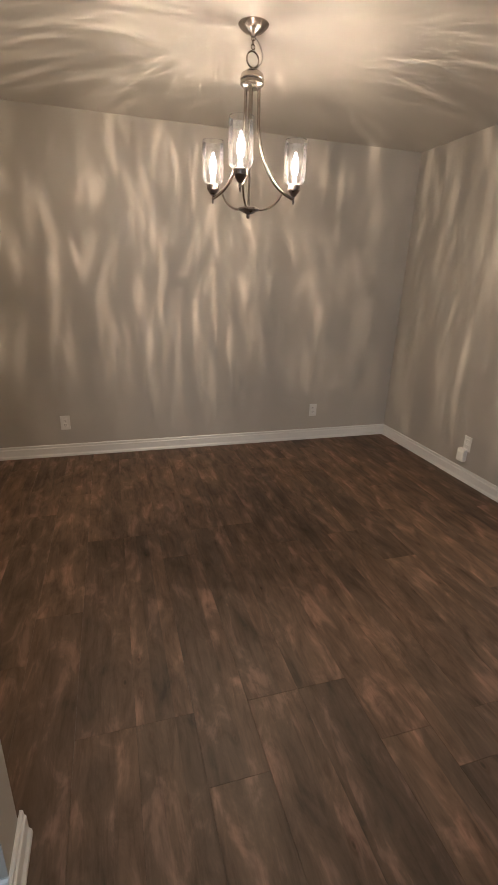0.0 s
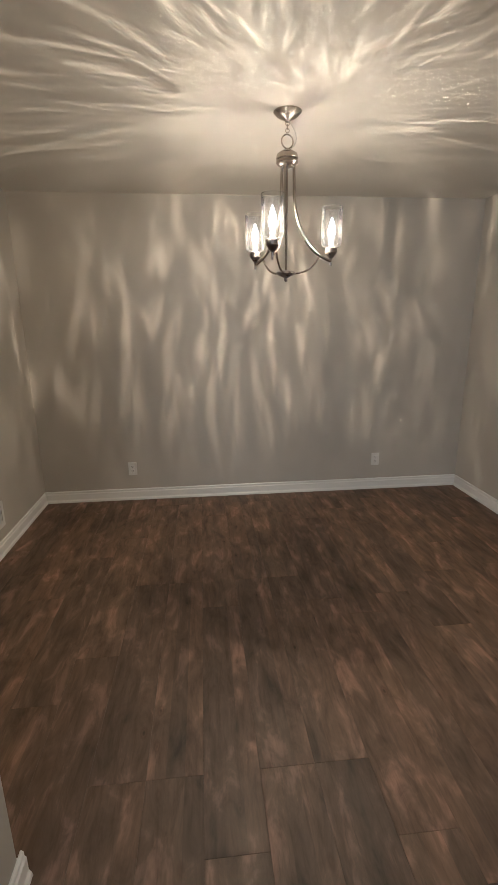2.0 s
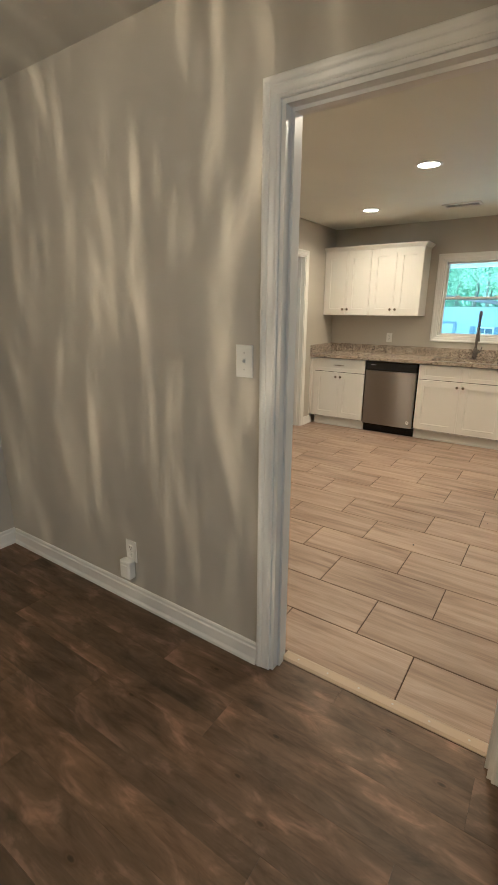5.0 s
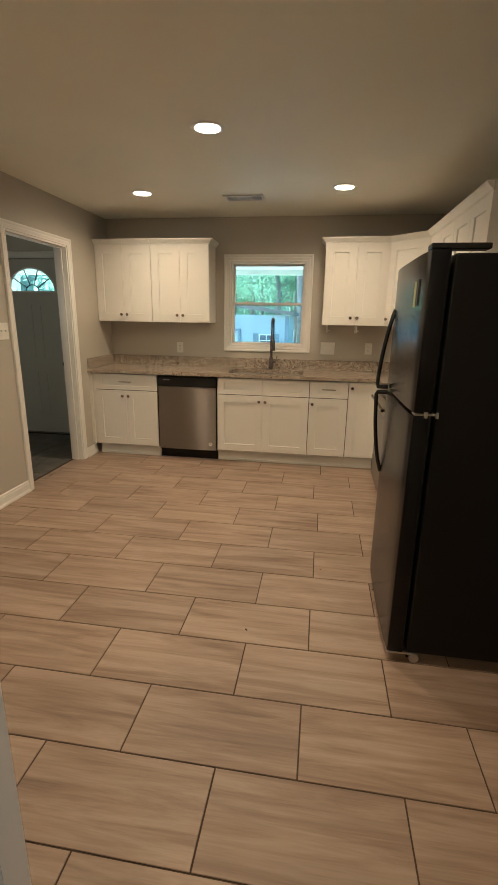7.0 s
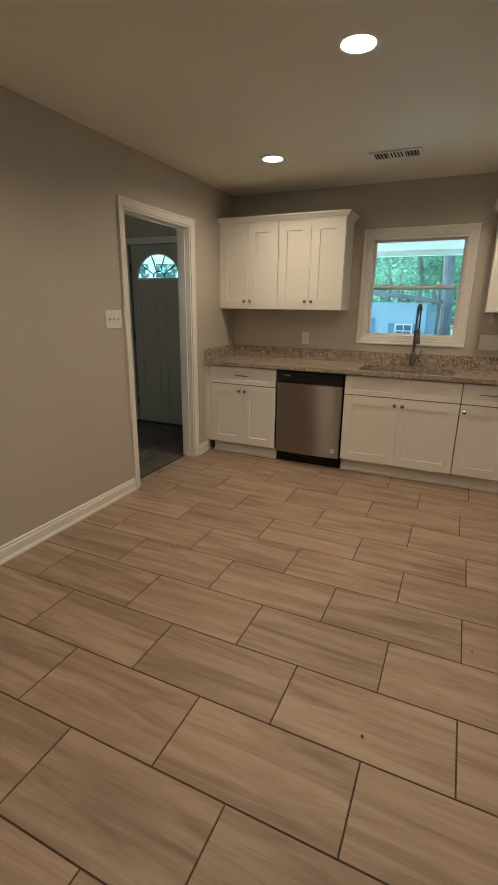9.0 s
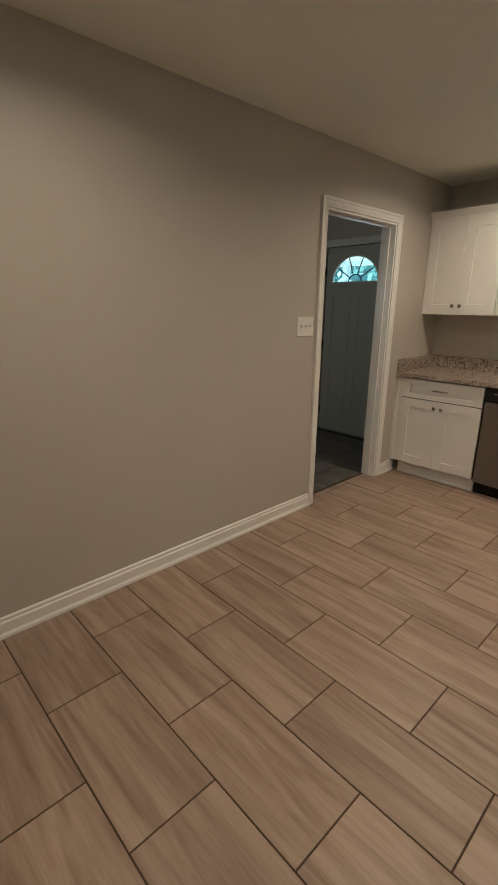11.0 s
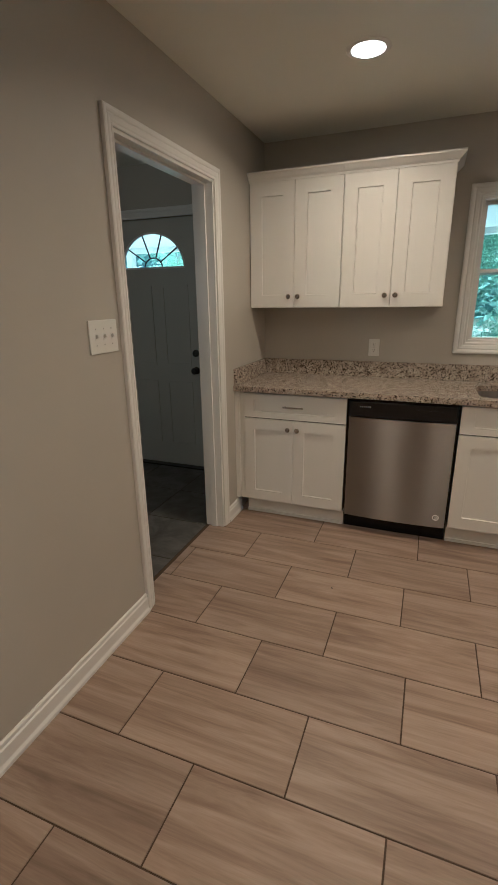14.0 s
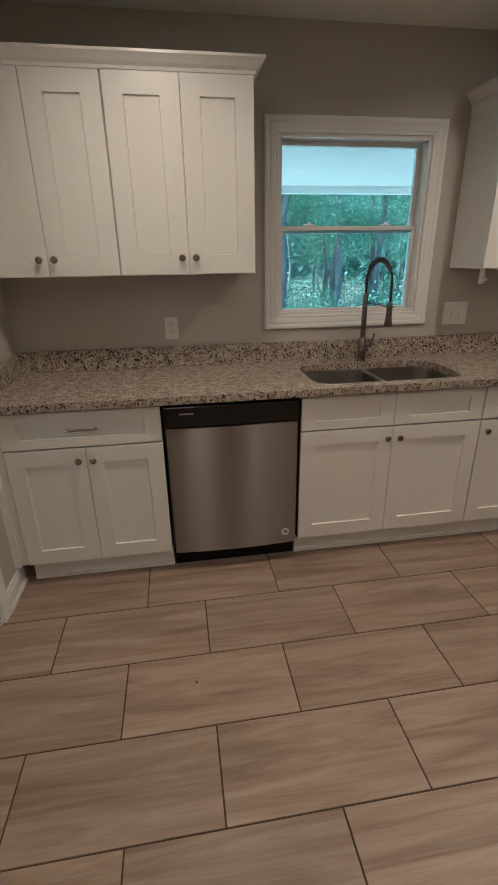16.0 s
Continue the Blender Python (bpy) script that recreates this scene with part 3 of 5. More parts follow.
def baseboard(name, p0, p1, inward, label="white painted two-step baseboard"):
    b = bmesh.new()
    extrude_profile(b, BASE, p0, p1, inward)
    return structure(name, b, M_TRIM, label, "baseboard")
baseboard("baseboard_north_dining", (DW_, DN, 0), (DE, DN, 0), (0, -1, 0))
baseboard("baseboard_west_dining", (DW_, AN, 0), (DW_, DN - 0.024, 0), (1, 0, 0))
baseboard("baseboard_east_dining", (DE, DOOR_A[1] + 0.060, 0), (DE, DN - 0.024, 0), (-1, 0, 0))
baseboard("baseboard_north_kitchen", (KW, KN, 0), (DOOR_B[0] - 0.058, KN, 0), (0, -1, 0))
baseboard("baseboard_beside_doorway", (DOOR_B[1] + 0.059, KN, 0), (6.775, KN, 0), (0, -1, 0))
baseboard("baseboard_arch_dining_side", (DW_ + 0.024, AN, 0), (ARCH_L, AN, 0), (0, 1, 0))
baseboard("baseboard_arch_front_side", (SW, AS, 0), (ARCH_L, AS, 0), (0, -1, 0))
baseboard("baseboard_arch_end", (ARCH_L, AS - 0.024, 0), (ARCH_L, AN + 0.024, 0), (1, 0, 0))

CASING = [(0.0, 0.0), (0.0, 0.009), (0.05, 0.0115), (0.16, 0.0115), (0.20, 0.0095), (0.30, 0.0125), (0.52, 0.0155), (0.62, 0.0135), (0.70, 0.0165),
          (0.80, 0.0185), (0.93, 0.0185), (1.0, 0.0155), (1.0, 0.0)]   # (share of the width from the opening out, depth)
def casing(parent, axis, at, out, lo, hi, top, wide=0.057, floor_z=0.0, bottom=False):
    """Moulded, mitred door or window trim around an opening on the plane axis = at."""
    lo, hi, top = lo + 0.004, hi - 0.004, top - 0.004
    low = floor_z + wide + 0.004 if bottom else floor_z
    def bar(name, p, q, d0, d1):
        b = bmesh.new()
        rings = []
        for c, d in ((p, d0), (q, d1)):
            ring_ = []
            for share, depth in CASING:
                u, v = c[0] + d[0] * share * (wide + 0.004), c[1] + d[1] * share * (wide + 0.004)
                w = at + out * depth
                ring_.append(b.verts.new((w, u, v) if axis == "x" else (u, w, v)))
            rings.append(ring_)
        n = len(CASING)
        for k in range(n):
            b.faces.new((rings[0][k], rings[0][(k + 1) % n], rings[1][(k + 1) % n], rings[1][k]))
        b.faces.new(rings[0][::-1])
        b.faces.new(rings[1])
        part(name, b, M_TRIM, parent)
    foot_ = -1 if bottom else 0
    bar("casing_side", (lo, low), (lo, top), (-1, foot_), (-1, 1))
    bar("casing_side", (hi, low), (hi, top), (1, foot_), (1, 1))
    bar("casing_head", (lo, top), (hi, top), (-1, 1), (1, 1))
    if bottom:
        bar("casing_sill", (lo, low), (hi, low), (-1, -1), (1, -1))

def jamb(parent, axis, a0, a1, lo, hi, top, thick=0.018, stop=True):
    b = bmesh.new()
    def put(p0, p1, u0, u1, z0, z1):
        if axis == "x":
            box(b, p0, p1, u0, u1, z0, z1)
        else:
            box(b, u0, u1, p0, p1, z0, z1)
    put(a0 - 0.001, a1 + 0.001, lo, lo + thick, 0, top)
    put(a0 - 0.001, a1 + 0.001, hi - thick, hi, 0, top)
    put(a0 - 0.001, a1 + 0.001, lo + thick, hi - thick, top - thick, top)
    part("jamb", b, M_TRIM, parent)
    if stop:
        b = bmesh.new()
        m = (a0 + a1) / 2
        put(m - 0.017, m + 0.017, lo + thick, lo + thick + 0.011, 0, top - thick)
        put(m - 0.017, m + 0.017, hi - thick - 0.011, hi - thick, 0, top - thick)
        put(m - 0.017, m + 0.017, lo + thick + 0.011, hi - thick - 0.011, top - thick - 0.011, top - thick)
        part("door_stop", b, M_TRIM, parent)

door_a = tagged(new("door_1"), "white painted trim around an open doorway", "doorway", kind="structure")
casing(door_a, "x", DE, -1, DOOR_A[0] , DOOR_A[1], DOOR_A[2])
casing(door_a, "x", KW, 1, DOOR_A[0], DOOR_A[1], DOOR_A[2])
jamb(door_a, "x", DE, KW, DOOR_A[0], DOOR_A[1], DOOR_A[2])
door_b = tagged(new("door_2"), "white painted trim around an open doorway to a dim entry", "doorway", kind="structure")
casing(door_b, "y", KN, -1, DOOR_B[0], DOOR_B[1], DOOR_B[2])
casing(door_b, "y", KN + 0.122, 1, DOOR_B[0], DOOR_B[1], DOOR_B[2])
jamb(door_b, "y", KN, KN + 0.122, DOOR_B[0], DOOR_B[1], DOOR_B[2])

# strip between wood and tile
bm = bmesh.new()
extrude_profile(bm, [(-0.030, 0.0), (0.030, 0.0), (0.030, 0.004), (0.018, 0.009), (-0.018, 0.009), (-0.030, 0.003)], (2.768, DOOR_A[0] + 0.018, 0), (2.768, DOOR_A[1] - 0.018, 0), (1, 0, 0))
M_STRIP = painted("pale_wood_strip", (0.46, 0.36, 0.26), 0.45, 0.1, 60, 0.1)
strip = tagged(new("threshold_strip", mesh_of("threshold_strip", bm, M_STRIP)), "pale wood-look threshold strip between plank and tile", "threshold")
for k in range(6):
    bm = bmesh.new()
    cyl(bm, (2.768, 1.20 + 0.137 * k, 0.0085), (2.768, 1.20 + 0.137 * k, 0.0102), 0.004, n=10)
    part("screw", bm, M_GREYMETAL, strip)

# ---- kitchen window ----
window = tagged(new("window_1"), "white double-hung window above the sink", "window", kind="structure")
casing(window, "x", KE, -1, WIN[0], WIN[1], WIN[3], 0.068, WIN[2] - 0.068, True)
def ring(y0, y1, z0, z1, w, x0, x1, name, wb=None):
    b = bmesh.new()
    wb = wb or w
    box(b, x0, x1, y0, y0 + w, z0, z1)
    box(b, x0, x1, y1 - w, y1, z0, z1)
    box(b, x0, x1, y0 + w, y1 - w, z0, z0 + wb)
    box(b, x0, x1, y0 + w, y1 - w, z1 - w, z1)
    return part(name, b, M_TRIM, window)
ring(WIN[0] + 0.001, WIN[1] - 0.001, WIN[2] + 0.001, WIN[3] - 0.001, 0.018, KE + 0.002, KE + 0.128, "window_frame")
MEET = 1.605
low = ring(WIN[0] + 0.02, WIN[1] - 0.02, WIN[2] + 0.02, MEET + 0.018, 0.020, KE + 0.045, KE + 0.075, "lower_sash", 0.012)
upp = ring(WIN[0] + 0.02, WIN[1] - 0.02, MEET - 0.016, WIN[3] - 0.02, 0.020, KE + 0.078, KE + 0.108, "upper_sash")
for par, z0, z1, xx in ((low, WIN[2] + 0.033, MEET - 0.003, KE + 0.06), (upp, MEET + 0.005, WIN[3] - 0.041, KE + 0.093)):
    b = bmesh.new()
    box(b, xx - 0.002, xx + 0.002, WIN[0] + 0.041, WIN[1] - 0.041, z0, z1)
    pane = part("pane", b, M_GLASS, par)
    pane.visible_shadow = False
for yy in (1.86, 2.29):
    b = soft_box(KE + 0.040, KE + 0.062, yy - 0.03, yy + 0.03, MEET + 0.018, MEET + 0.028, 0.003)
    cyl(b, (KE + 0.05, yy, MEET + 0.027), (KE + 0.05, yy, MEET + 0.038), 0.009, 0.007, 12)
    part("sash_lock", b, M_TRIM, low)

# ---- cabinets ----
def shaker(w, h, rail=0.072, thick=0.019, ends=0.0):
    """A door or drawer front in the plane y = 0, its face towards -y."""
    b = bmesh.new()
    def lo(x0, x1, z0, z1, y):
        return [b.verts.new(p) for p in ((x0, y, z0), (x1, y, z0), (x1, y, z1), (x0, y, z1))]
    e = 0.0015
    back = lo(0, w, 0, h, 0)
    side = lo(0, w, 0, h, -thick + e)
    face = lo(e, w - e, e, h - e, -thick)
    ends = ends or rail
    inn = lo(rail, w - rail, ends, h - ends, -thick)
    step = lo(rail + 0.002, w - rail - 0.002, ends + 0.002, h - ends - 0.002, -thick + 0.010)
    for p, q in ((back, side), (side, face), (face, inn), (inn, step)):
        for k in range(4):
            b.faces.new((p[k], p[(k + 1) % 4], q[(k + 1) % 4], q[k]))
    b.faces.new(step)
    b.faces.new(back[::-1])
    return b

def knob_bm():
    b = bmesh.new()
    lathe(b, [(0, 0), (0.006, 0), (0.0055, 0.012), (0.009, 0.016), (0.0145, 0.020), (0.0155, 0.025), (0.012, 0.029), (0, 0.030)], 14)
    bmesh.ops.rotate(b, verts=b.verts, cent=(0, 0, 0), matrix=Matrix.Rotation(radians(90), 3, "X"))
    return b
KNOB = mesh_of("knob", knob_bm(), M_NICKEL, True)

def bar_pull_bm(w=0.11):
    b = bmesh.new()
    tube(b, [(-w / 2, 0, 0), (-w / 2, -0.022, 0)], 0.0045, 8)
    tube(b, [(w / 2, 0, 0), (w / 2, -0.022, 0)], 0.0045, 8)
    tube(b, [(-w / 2 - 0.012, -0.025, 0), (-w / 4, -0.029, 0.002), (w / 4, -0.029, 0.002), (w / 2 + 0.012, -0.025, 0)], [0.004, 0.0055, 0.0055, 0.004], 8)
    return b
PULL = mesh_of("drawer_pull", bar_pull_bm(), M_NICKEL, True)

def front(cab, name, x, z, w, h, hardware=(), rail=0.072, ends=0.0):
    ob = part(name, shaker(w, h, rail, 0.019, ends), M_CAB, cab)
    ob.location = (x, 0, z)
    for kind, hx, hz in hardware:
        k = new("knob" if kind == "knob" else "drawer_pull", KNOB if kind == "knob" else PULL)
        k.parent = ob
        k.location = (hx, -0.019, hz)
        tagged(k, "brushed nickel " + ("round knob" if kind == "knob" else "bar pull"))
    return ob

G = 0.0025
def base_cabinet(m, w, label, layout):
    """layout: drawer2, sink, drawer1, door1."""
    cab = thing("base_cabinet", m, label, "kitchen cabinet", "base cabinets")
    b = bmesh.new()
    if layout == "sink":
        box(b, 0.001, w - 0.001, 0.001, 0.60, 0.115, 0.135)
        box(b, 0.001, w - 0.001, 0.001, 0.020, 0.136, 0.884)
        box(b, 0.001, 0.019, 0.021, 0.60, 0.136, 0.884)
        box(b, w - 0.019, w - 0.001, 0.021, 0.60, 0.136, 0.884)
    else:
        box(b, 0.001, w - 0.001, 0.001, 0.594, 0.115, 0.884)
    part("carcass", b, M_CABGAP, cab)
    b = bmesh.new()
    box(b, 0, w, 0.045, 0.062, 0.0, 0.115)
    box(b, 0, w, 0.038, 0.045, 0.0, 0.022)
    part("toe_kick", b, M_CAB, cab)
    zd, zt = 0.712, 0.874
    h = zd - 0.122 - 0.008
    if layout == "drawer2":
        front(cab, "drawer", G, zd, w - 2 * G, zt - zd, [("pull", w / 2, 0.085)], 0.072, 0.042)
        hw = (w - 3 * G) / 2
        front(cab, "door", G, 0.122, hw, h, [("knob", hw - 0.03, h - 0.055)])
        front(cab, "door", 2 * G + hw, 0.122, hw, h, [("knob", 0.03, h - 0.055)])
    elif layout == "sink":
        hw = (w - 3 * G) / 2
        front(cab, "false_drawer", G, zd, hw, zt - zd, (), 0.072, 0.042)
        front(cab, "false_drawer", 2 * G + hw, zd, hw, zt - zd, (), 0.072, 0.042)
        front(cab, "door", G, 0.122, hw, h, [("knob", hw - 0.03, h - 0.055)])
        front(cab, "door", 2 * G + hw, 0.122, hw, h, [("knob", 0.03, h - 0.055)])
    elif layout == "drawer1":
        front(cab, "drawer", G, zd, w - 2 * G, zt - zd, [("pull", w / 2, 0.085)], 0.072, 0.042)
        front(cab, "door", G, 0.122, w - 2 * G, h, [("knob", 0.03, h - 0.055)])
    elif layout == "door1":
        front(cab, "door", G, 0.122, w - 2 * G, zt - 0.122, [("knob", 0.03, zt - 0.122 - 0.055)])
    return cab

FX = 6.735   # carcass front of the sink run; doors stand 19 mm proud
base_cabinet(pose(FX, 3.805, 0, 0, 0, -90), 0.682, "white shaker base cabinet with a drawer over two doors", "drawer2")
base_cabinet(pose(FX, 2.487, 0, 0, 0, -90), 0.925, "white shaker sink cabinet with two doors beside the dishwasher", "sink")
base_cabinet(pose(FX, 1.560, 0, 0, 0, -90), 0.374, "narrow white shaker base cabinet with one drawer and door", "drawer1")
base_cabinet(pose(FX, 1.184, 0, 0, 0, -90), 0.280, "narrow white full-height door base cabinet in the corner", "door1")
bm = bmesh.new()
box(bm, FX - 0.004, FX + 0.02, 3.807, 3.838, 0.116, 0.884)
box(bm, FX - 0.018, FX + 0.02, 3.8385, KN, 0.116, 0.884)
tagged(new("filler_strip", mesh_of("filler_strip", bm, M_CAB)), "white painted filler strip beside the base cabinet", "filler")
cc = thing("corner_cabinet", pose(FX - 0.01, 0.902, 0, 0, 0, 180), "white corner base cabinet next to the range", "kitchen cabinet", "base cabinets")
b = bmesh.new()
box(b, 0, 0.30, 0, 0.60, 0.115, 0.884)
part("carcass", b, M_CAB, cc)
b = bmesh.new()
box(b, 0, 0.30, 0.045, 0.062, 0, 0.115)
part("toe_kick", b, M_CAB, cc)

CROWN = [(0, 0), (0.004, 0), (0.006, 0.012), (0.018, 0.022), (0.034, 0.040), (0.040, 0.046), (0.040, 0.056), (0, 0.056)]
def wall_cabinet(m, w, h, d, doors, label, knobs="pair", crown_ends=(False, False)):
    cab = thing("wall_cabinet", m, label, "kitchen cabinet", "wall cabinets")
    b = bmesh.new()
    box(b, 0.0005, w - 0.0005, 0, d, 0, h)
    part("carcass", b, M_CAB, cab)
    hw = (w - (doors + 1) * G) / doors
    hh = h - 2 * G
    for k in range(doors):
        hx = hw - 0.03 if k % 2 == 0 and doors > 1 else 0.03
        front(cab, "door", G + k * (hw + G), G, hw, hh, [("knob", hx, 0.070)], 0.080)
    b = bmesh.new()
    run = [((0, -0.019), (0, -1))] if not crown_ends[0] else [((0, d), (-1, 0)), ((0, -0.019), (-1, -1))]
    run += [((w, -0.019), (0, -1))] if not crown_ends[1] else [((w, -0.019), (1, -1)), ((w, d), (1, 0))]
    rings = [[b.verts.new((p[0] + o[0] * u, p[1] + o[1] * u, h - 0.004 + v)) for u, v in CROWN] for p, o in run]
    for r0, r1 in zip(rings, rings[1:]):
        for k in range(len(CROWN)):
            b.faces.new((r0[k], r0[(k + 1) % len(CROWN)], r1[(k + 1) % len(CROWN)], r1[k]))
    b.faces.new(rings[0][::-1])
    b.faces.new(rings[-1])
    part("crown_moulding", b, M_CAB, cab)
    return cab

UX, UZ, UH = 7.045, 1.402, 0.764
UD = KE - UX - 0.001
wall_cabinet(pose(UX, 3.866, UZ, 0, 0, -90), 0.609, UH, UD, 2, "white shaker wall cabinet with two doors and crown")
wall_cabinet(pose(UX, 3.256, UZ, 0, 0, -90), 0.616, UH, UD, 2, "white shaker wall cabinet with crown next to the window", "pair", (False, True))
wall_cabinet(pose(UX, 1.478, UZ, 0, 0, -90), 0.612, UH, UD, 2, "white shaker wall cabinet with crown beside the window", "pair", (True, False))
# diagonal corner cabinet
DC = [(UX, 0.865), (6.735, 0.555)]
diag_w = math.hypot(DC[0][0] - DC[1][0], DC[0][1] - DC[1][1])
dcab = thing("corner_wall_cabinet", pose(DC[0][0], DC[0][1], UZ, 0, 0, -135), "white diagonal corner wall cabinet with one door", "kitchen cabinet", "wall cabinets")
b = bmesh.new()
inv = pose(DC[0][0], DC[0][1], UZ, 0, 0, -135).inverted()
foot = [(UX, 0.865), (KE - 0.001, 0.865), (KE - 0.001, KS + 0.001), (6.735, KS + 0.001), (6.735, 0.555)]
lo_v = [b.verts.new(inv @ Vector((x, y, UZ))) for x, y in foot]
hi_v = [b.verts.new(inv @ Vector((x, y, UZ + UH))) for x, y in foot]
b.faces.new(lo_v)
b.faces.new(hi_v[::-1])
for k in range(5):
    b.faces.new((lo_v[k], lo_v[(k + 1) % 5], hi_v[(k + 1) % 5], hi_v[k]))
part("carcass", b, M_CAB, dcab)
front(dcab, "door", G + 0.008, G, diag_w - 2 * G - 0.016, UH - 2 * G, [("knob", 0.03, 0.065)])
b = bmesh.new()
extrude_profile(b, CROWN, (-0.01, -0.019, UH - 0.004), (diag_w + 0.01, -0.019, UH - 0.004), (0, -1, 0))
part("crown_moulding", b, M_CAB, dcab)
RY = 0.575
wall_cabinet(pose(6.733, 0.555, UZ + 0.36, 0, 0, 180), 0.76, UH - 0.36, 0.555 - KS - 0.001, 2, "short white shaker wall cabinet above the range")
wall_cabinet(pose(5.971, 0.555, UZ, 0, 0, 180), 0.76, UH, 0.555 - KS - 0.001, 2, "white shaker wall cabinet with crown beyond the refrigerator")

# hooks under the wall cabinets
def hook(x, y):
    ob = thing("cabinet_bracket", pose(x, y, UZ), "small white bracket hanging under the wall cabinet", "bracket", "brackets under the cabinets")
    b = soft_box(-0.012, 0.012, -0.010, 0.010, -0.075, 0, 0.003)
    part("arm", b, M_PLASTIC, ob)
    b = bmesh.new()
    cyl(b, (0, 0, -0.055), (0, -0.03, -0.055), 0.006, n=10)
    part("peg", b, M_PLASTIC, ob)
hook(7.10, 1.425)
hook(7.10, 1.135)

# ---- counter with undermount sink ----
CT0, CT1, CX = 0.885, 0.920, 6.690
SINK = (6.762, 7.172, 1.640, 2.400)
def rounded(x0, x1, y0, y1, r, n=6):
    out = []
    for cx, cy, a0 in ((x1 - r, y1 - r, 0), (x0 + r, y1 - r, 90), (x0 + r, y0 + r, 180), (x1 - r, y0 + r, 270)):
        for k in range(n + 1):
            a = radians(a0 + 90 * k / n)
            out.append((cx + r * math.cos(a), cy + r * math.sin(a)))
    return out
bm = bmesh.new()
outer = [(CX, KN - 0.001), (CX, 0.915), (6.428, 0.915), (6.428, KS + 0.001), (KE - 0.001, KS + 0.001), (KE - 0.001, KN - 0.001)]
hole = rounded(*SINK, 0.09)
edges = []
for loop in (outer, hole):
    vs = [bm.verts.new((x, y, CT1)) for x, y in loop]
    edges += [bm.edges.new((vs[k], vs[(k + 1) % len(vs)])) for k in range(len(vs))]
bmesh.ops.triangle_fill(bm, use_beauty=True, edges=edges)
ext = bmesh.ops.extrude_face_region(bm, geom=bm.faces[:])
bmesh.ops.translate(bm, verts=[v for v in ext["geom"] if isinstance(v, bmesh.types.BMVert)], vec=(0, 0, CT0 - CT1))
counter = tagged(new("countertop", mesh_of("countertop", bm, M_GRANITE)), "speckled cream and brown granite countertop with polished edge", "countertop")
for nm, c in (("backsplash", (KE - 0.022, KE - 0.001, KS + 0.03, KN - 0.001)), ("side_splash", (CX + 0.01, KE - 0.024, KN - 0.022, KN - 0.001)), ("side_splash", (6.43, KE - 0.001, KS + 0.001, KS + 0.022))):
    part(nm, soft_box(c[0], c[1], c[2], c[3], CT1 + 0.0005, 1.028, 0.002), M_GRANITE, counter)

sink = thing("sink", pose(0, 0, 0), "double bowl stainless undermount sink", "sink")
def bowl(x0, x1, y0, y1, depth):
    b = bmesh.new()
    prev = None
    for dz, inset in ((0, 0), (-0.02, 0.003), (-depth + 0.03, 0.012), (-depth, 0.045)):
        vs = [b.verts.new((x, y, CT0 + dz)) for x, y in rounded(x0 + inset, x1 - inset, y0 + inset, y1 - inset, 0.075)]
        if prev:
            for k in range(len(vs)):
                b.faces.new((prev[k], prev[(k + 1) % len(vs)], vs[(k + 1) % len(vs)], vs[k]))
        prev = vs
    b.faces.new(prev)
    ob = part("bowl", b, M_SINK, sink, smooth=True)
    b = bmesh.new()
    lathe(b, [(0.042, 0.001), (0.036, 0.004), (0.030, 0.001), (0, 0.0015)], 18, ((x0 + x1) / 2, (y0 + y1) / 2, CT0 - depth))
    part("drain", b, M_NICKEL, ob)
bowl(6.755, 7.180, 2.030, 2.407, 0.20)
bowl(6.755, 7.180, 1.633, 2.010, 0.20)
b = soft_box(6.765, 7.17, 2.006, 2.034, CT0 - 0.10, CT0 + 0.004, 0.008, 2)
part("divider", b, M_SINK, sink)

# spring faucet
fx, fy = 7.232, 2.003
fau = thing("faucet", pose(fx, fy, CT1), "brushed nickel spring pull-down kitchen faucet", "faucet")
b = bmesh.new()
lathe(b, [(0, 0), (0.028, 0), (0.028, 0.006), (0.024, 0.010), (0.024, 0.118), (0.020, 0.124), (0.0145, 0.130), (0.0145, 0.36), (0.012, 0.366), (0, 0.366)], 20)
part("body", b, M_FAUCET, fau, smooth=True)
b = bmesh.new()
tube(b, [(0, -0.015, 0.085), (0, -0.055, 0.085)], 0.014, 12)
tube(b, [(0, -0.050, 0.087), (-0.004, -0.060, 0.115), (-0.006, -0.066, 0.150)], [0.007, 0.006, 0.0055], 8)
part("lever", b, M_FAUCET, fau, smooth=True)
aim = Vector((-0.97, -0.20, 0)).normalized()
REACH = 0.215
def arc_pt(s):
    a = math.pi * s
    r = REACH / 2
    return aim * (r - r * math.cos(a)) + Vector((0, 0, 0.425 + r * math.sin(a)))
hose = [Vector((0, 0, 0.36)), Vector((0, 0, 0.39))] + [arc_pt(k / 16) for k in range(17)] + [aim * REACH + Vector((0, 0, 0.38)), aim * REACH + Vector((0, 0, 0.30))]
b = bmesh.new()
tube(b, hose, 0.0065, 10)
part("hose", b, M_OIL, fau, smooth=True)
b = bmesh.new()
coil, turns = [], 24
path = [Vector((0, 0, 0.36)), Vector((0, 0, 0.39))] + [arc_pt(k / 16) for k in range(14)]
for i in range(turns * 8 + 1):
    s = i / (turns * 8) * (len(path) - 1)
    k = min(int(s), len(path) - 2)
    p = path[k].lerp(path[k + 1], s - k)
    d = (path[k + 1] - path[k]).normalized()
    u = aim.cross(Vector((0, 0, 1))).normalized()
    v = d.cross(u)
    a = 2 * math.pi * i / 8
    coil.append(p + 0.0125 * (math.cos(a) * u + math.sin(a) * v))
tube(b, coil, 0.0028, 5)
part("spring", b, M_FAUCET, fau, smooth=True)
b = bmesh.new()
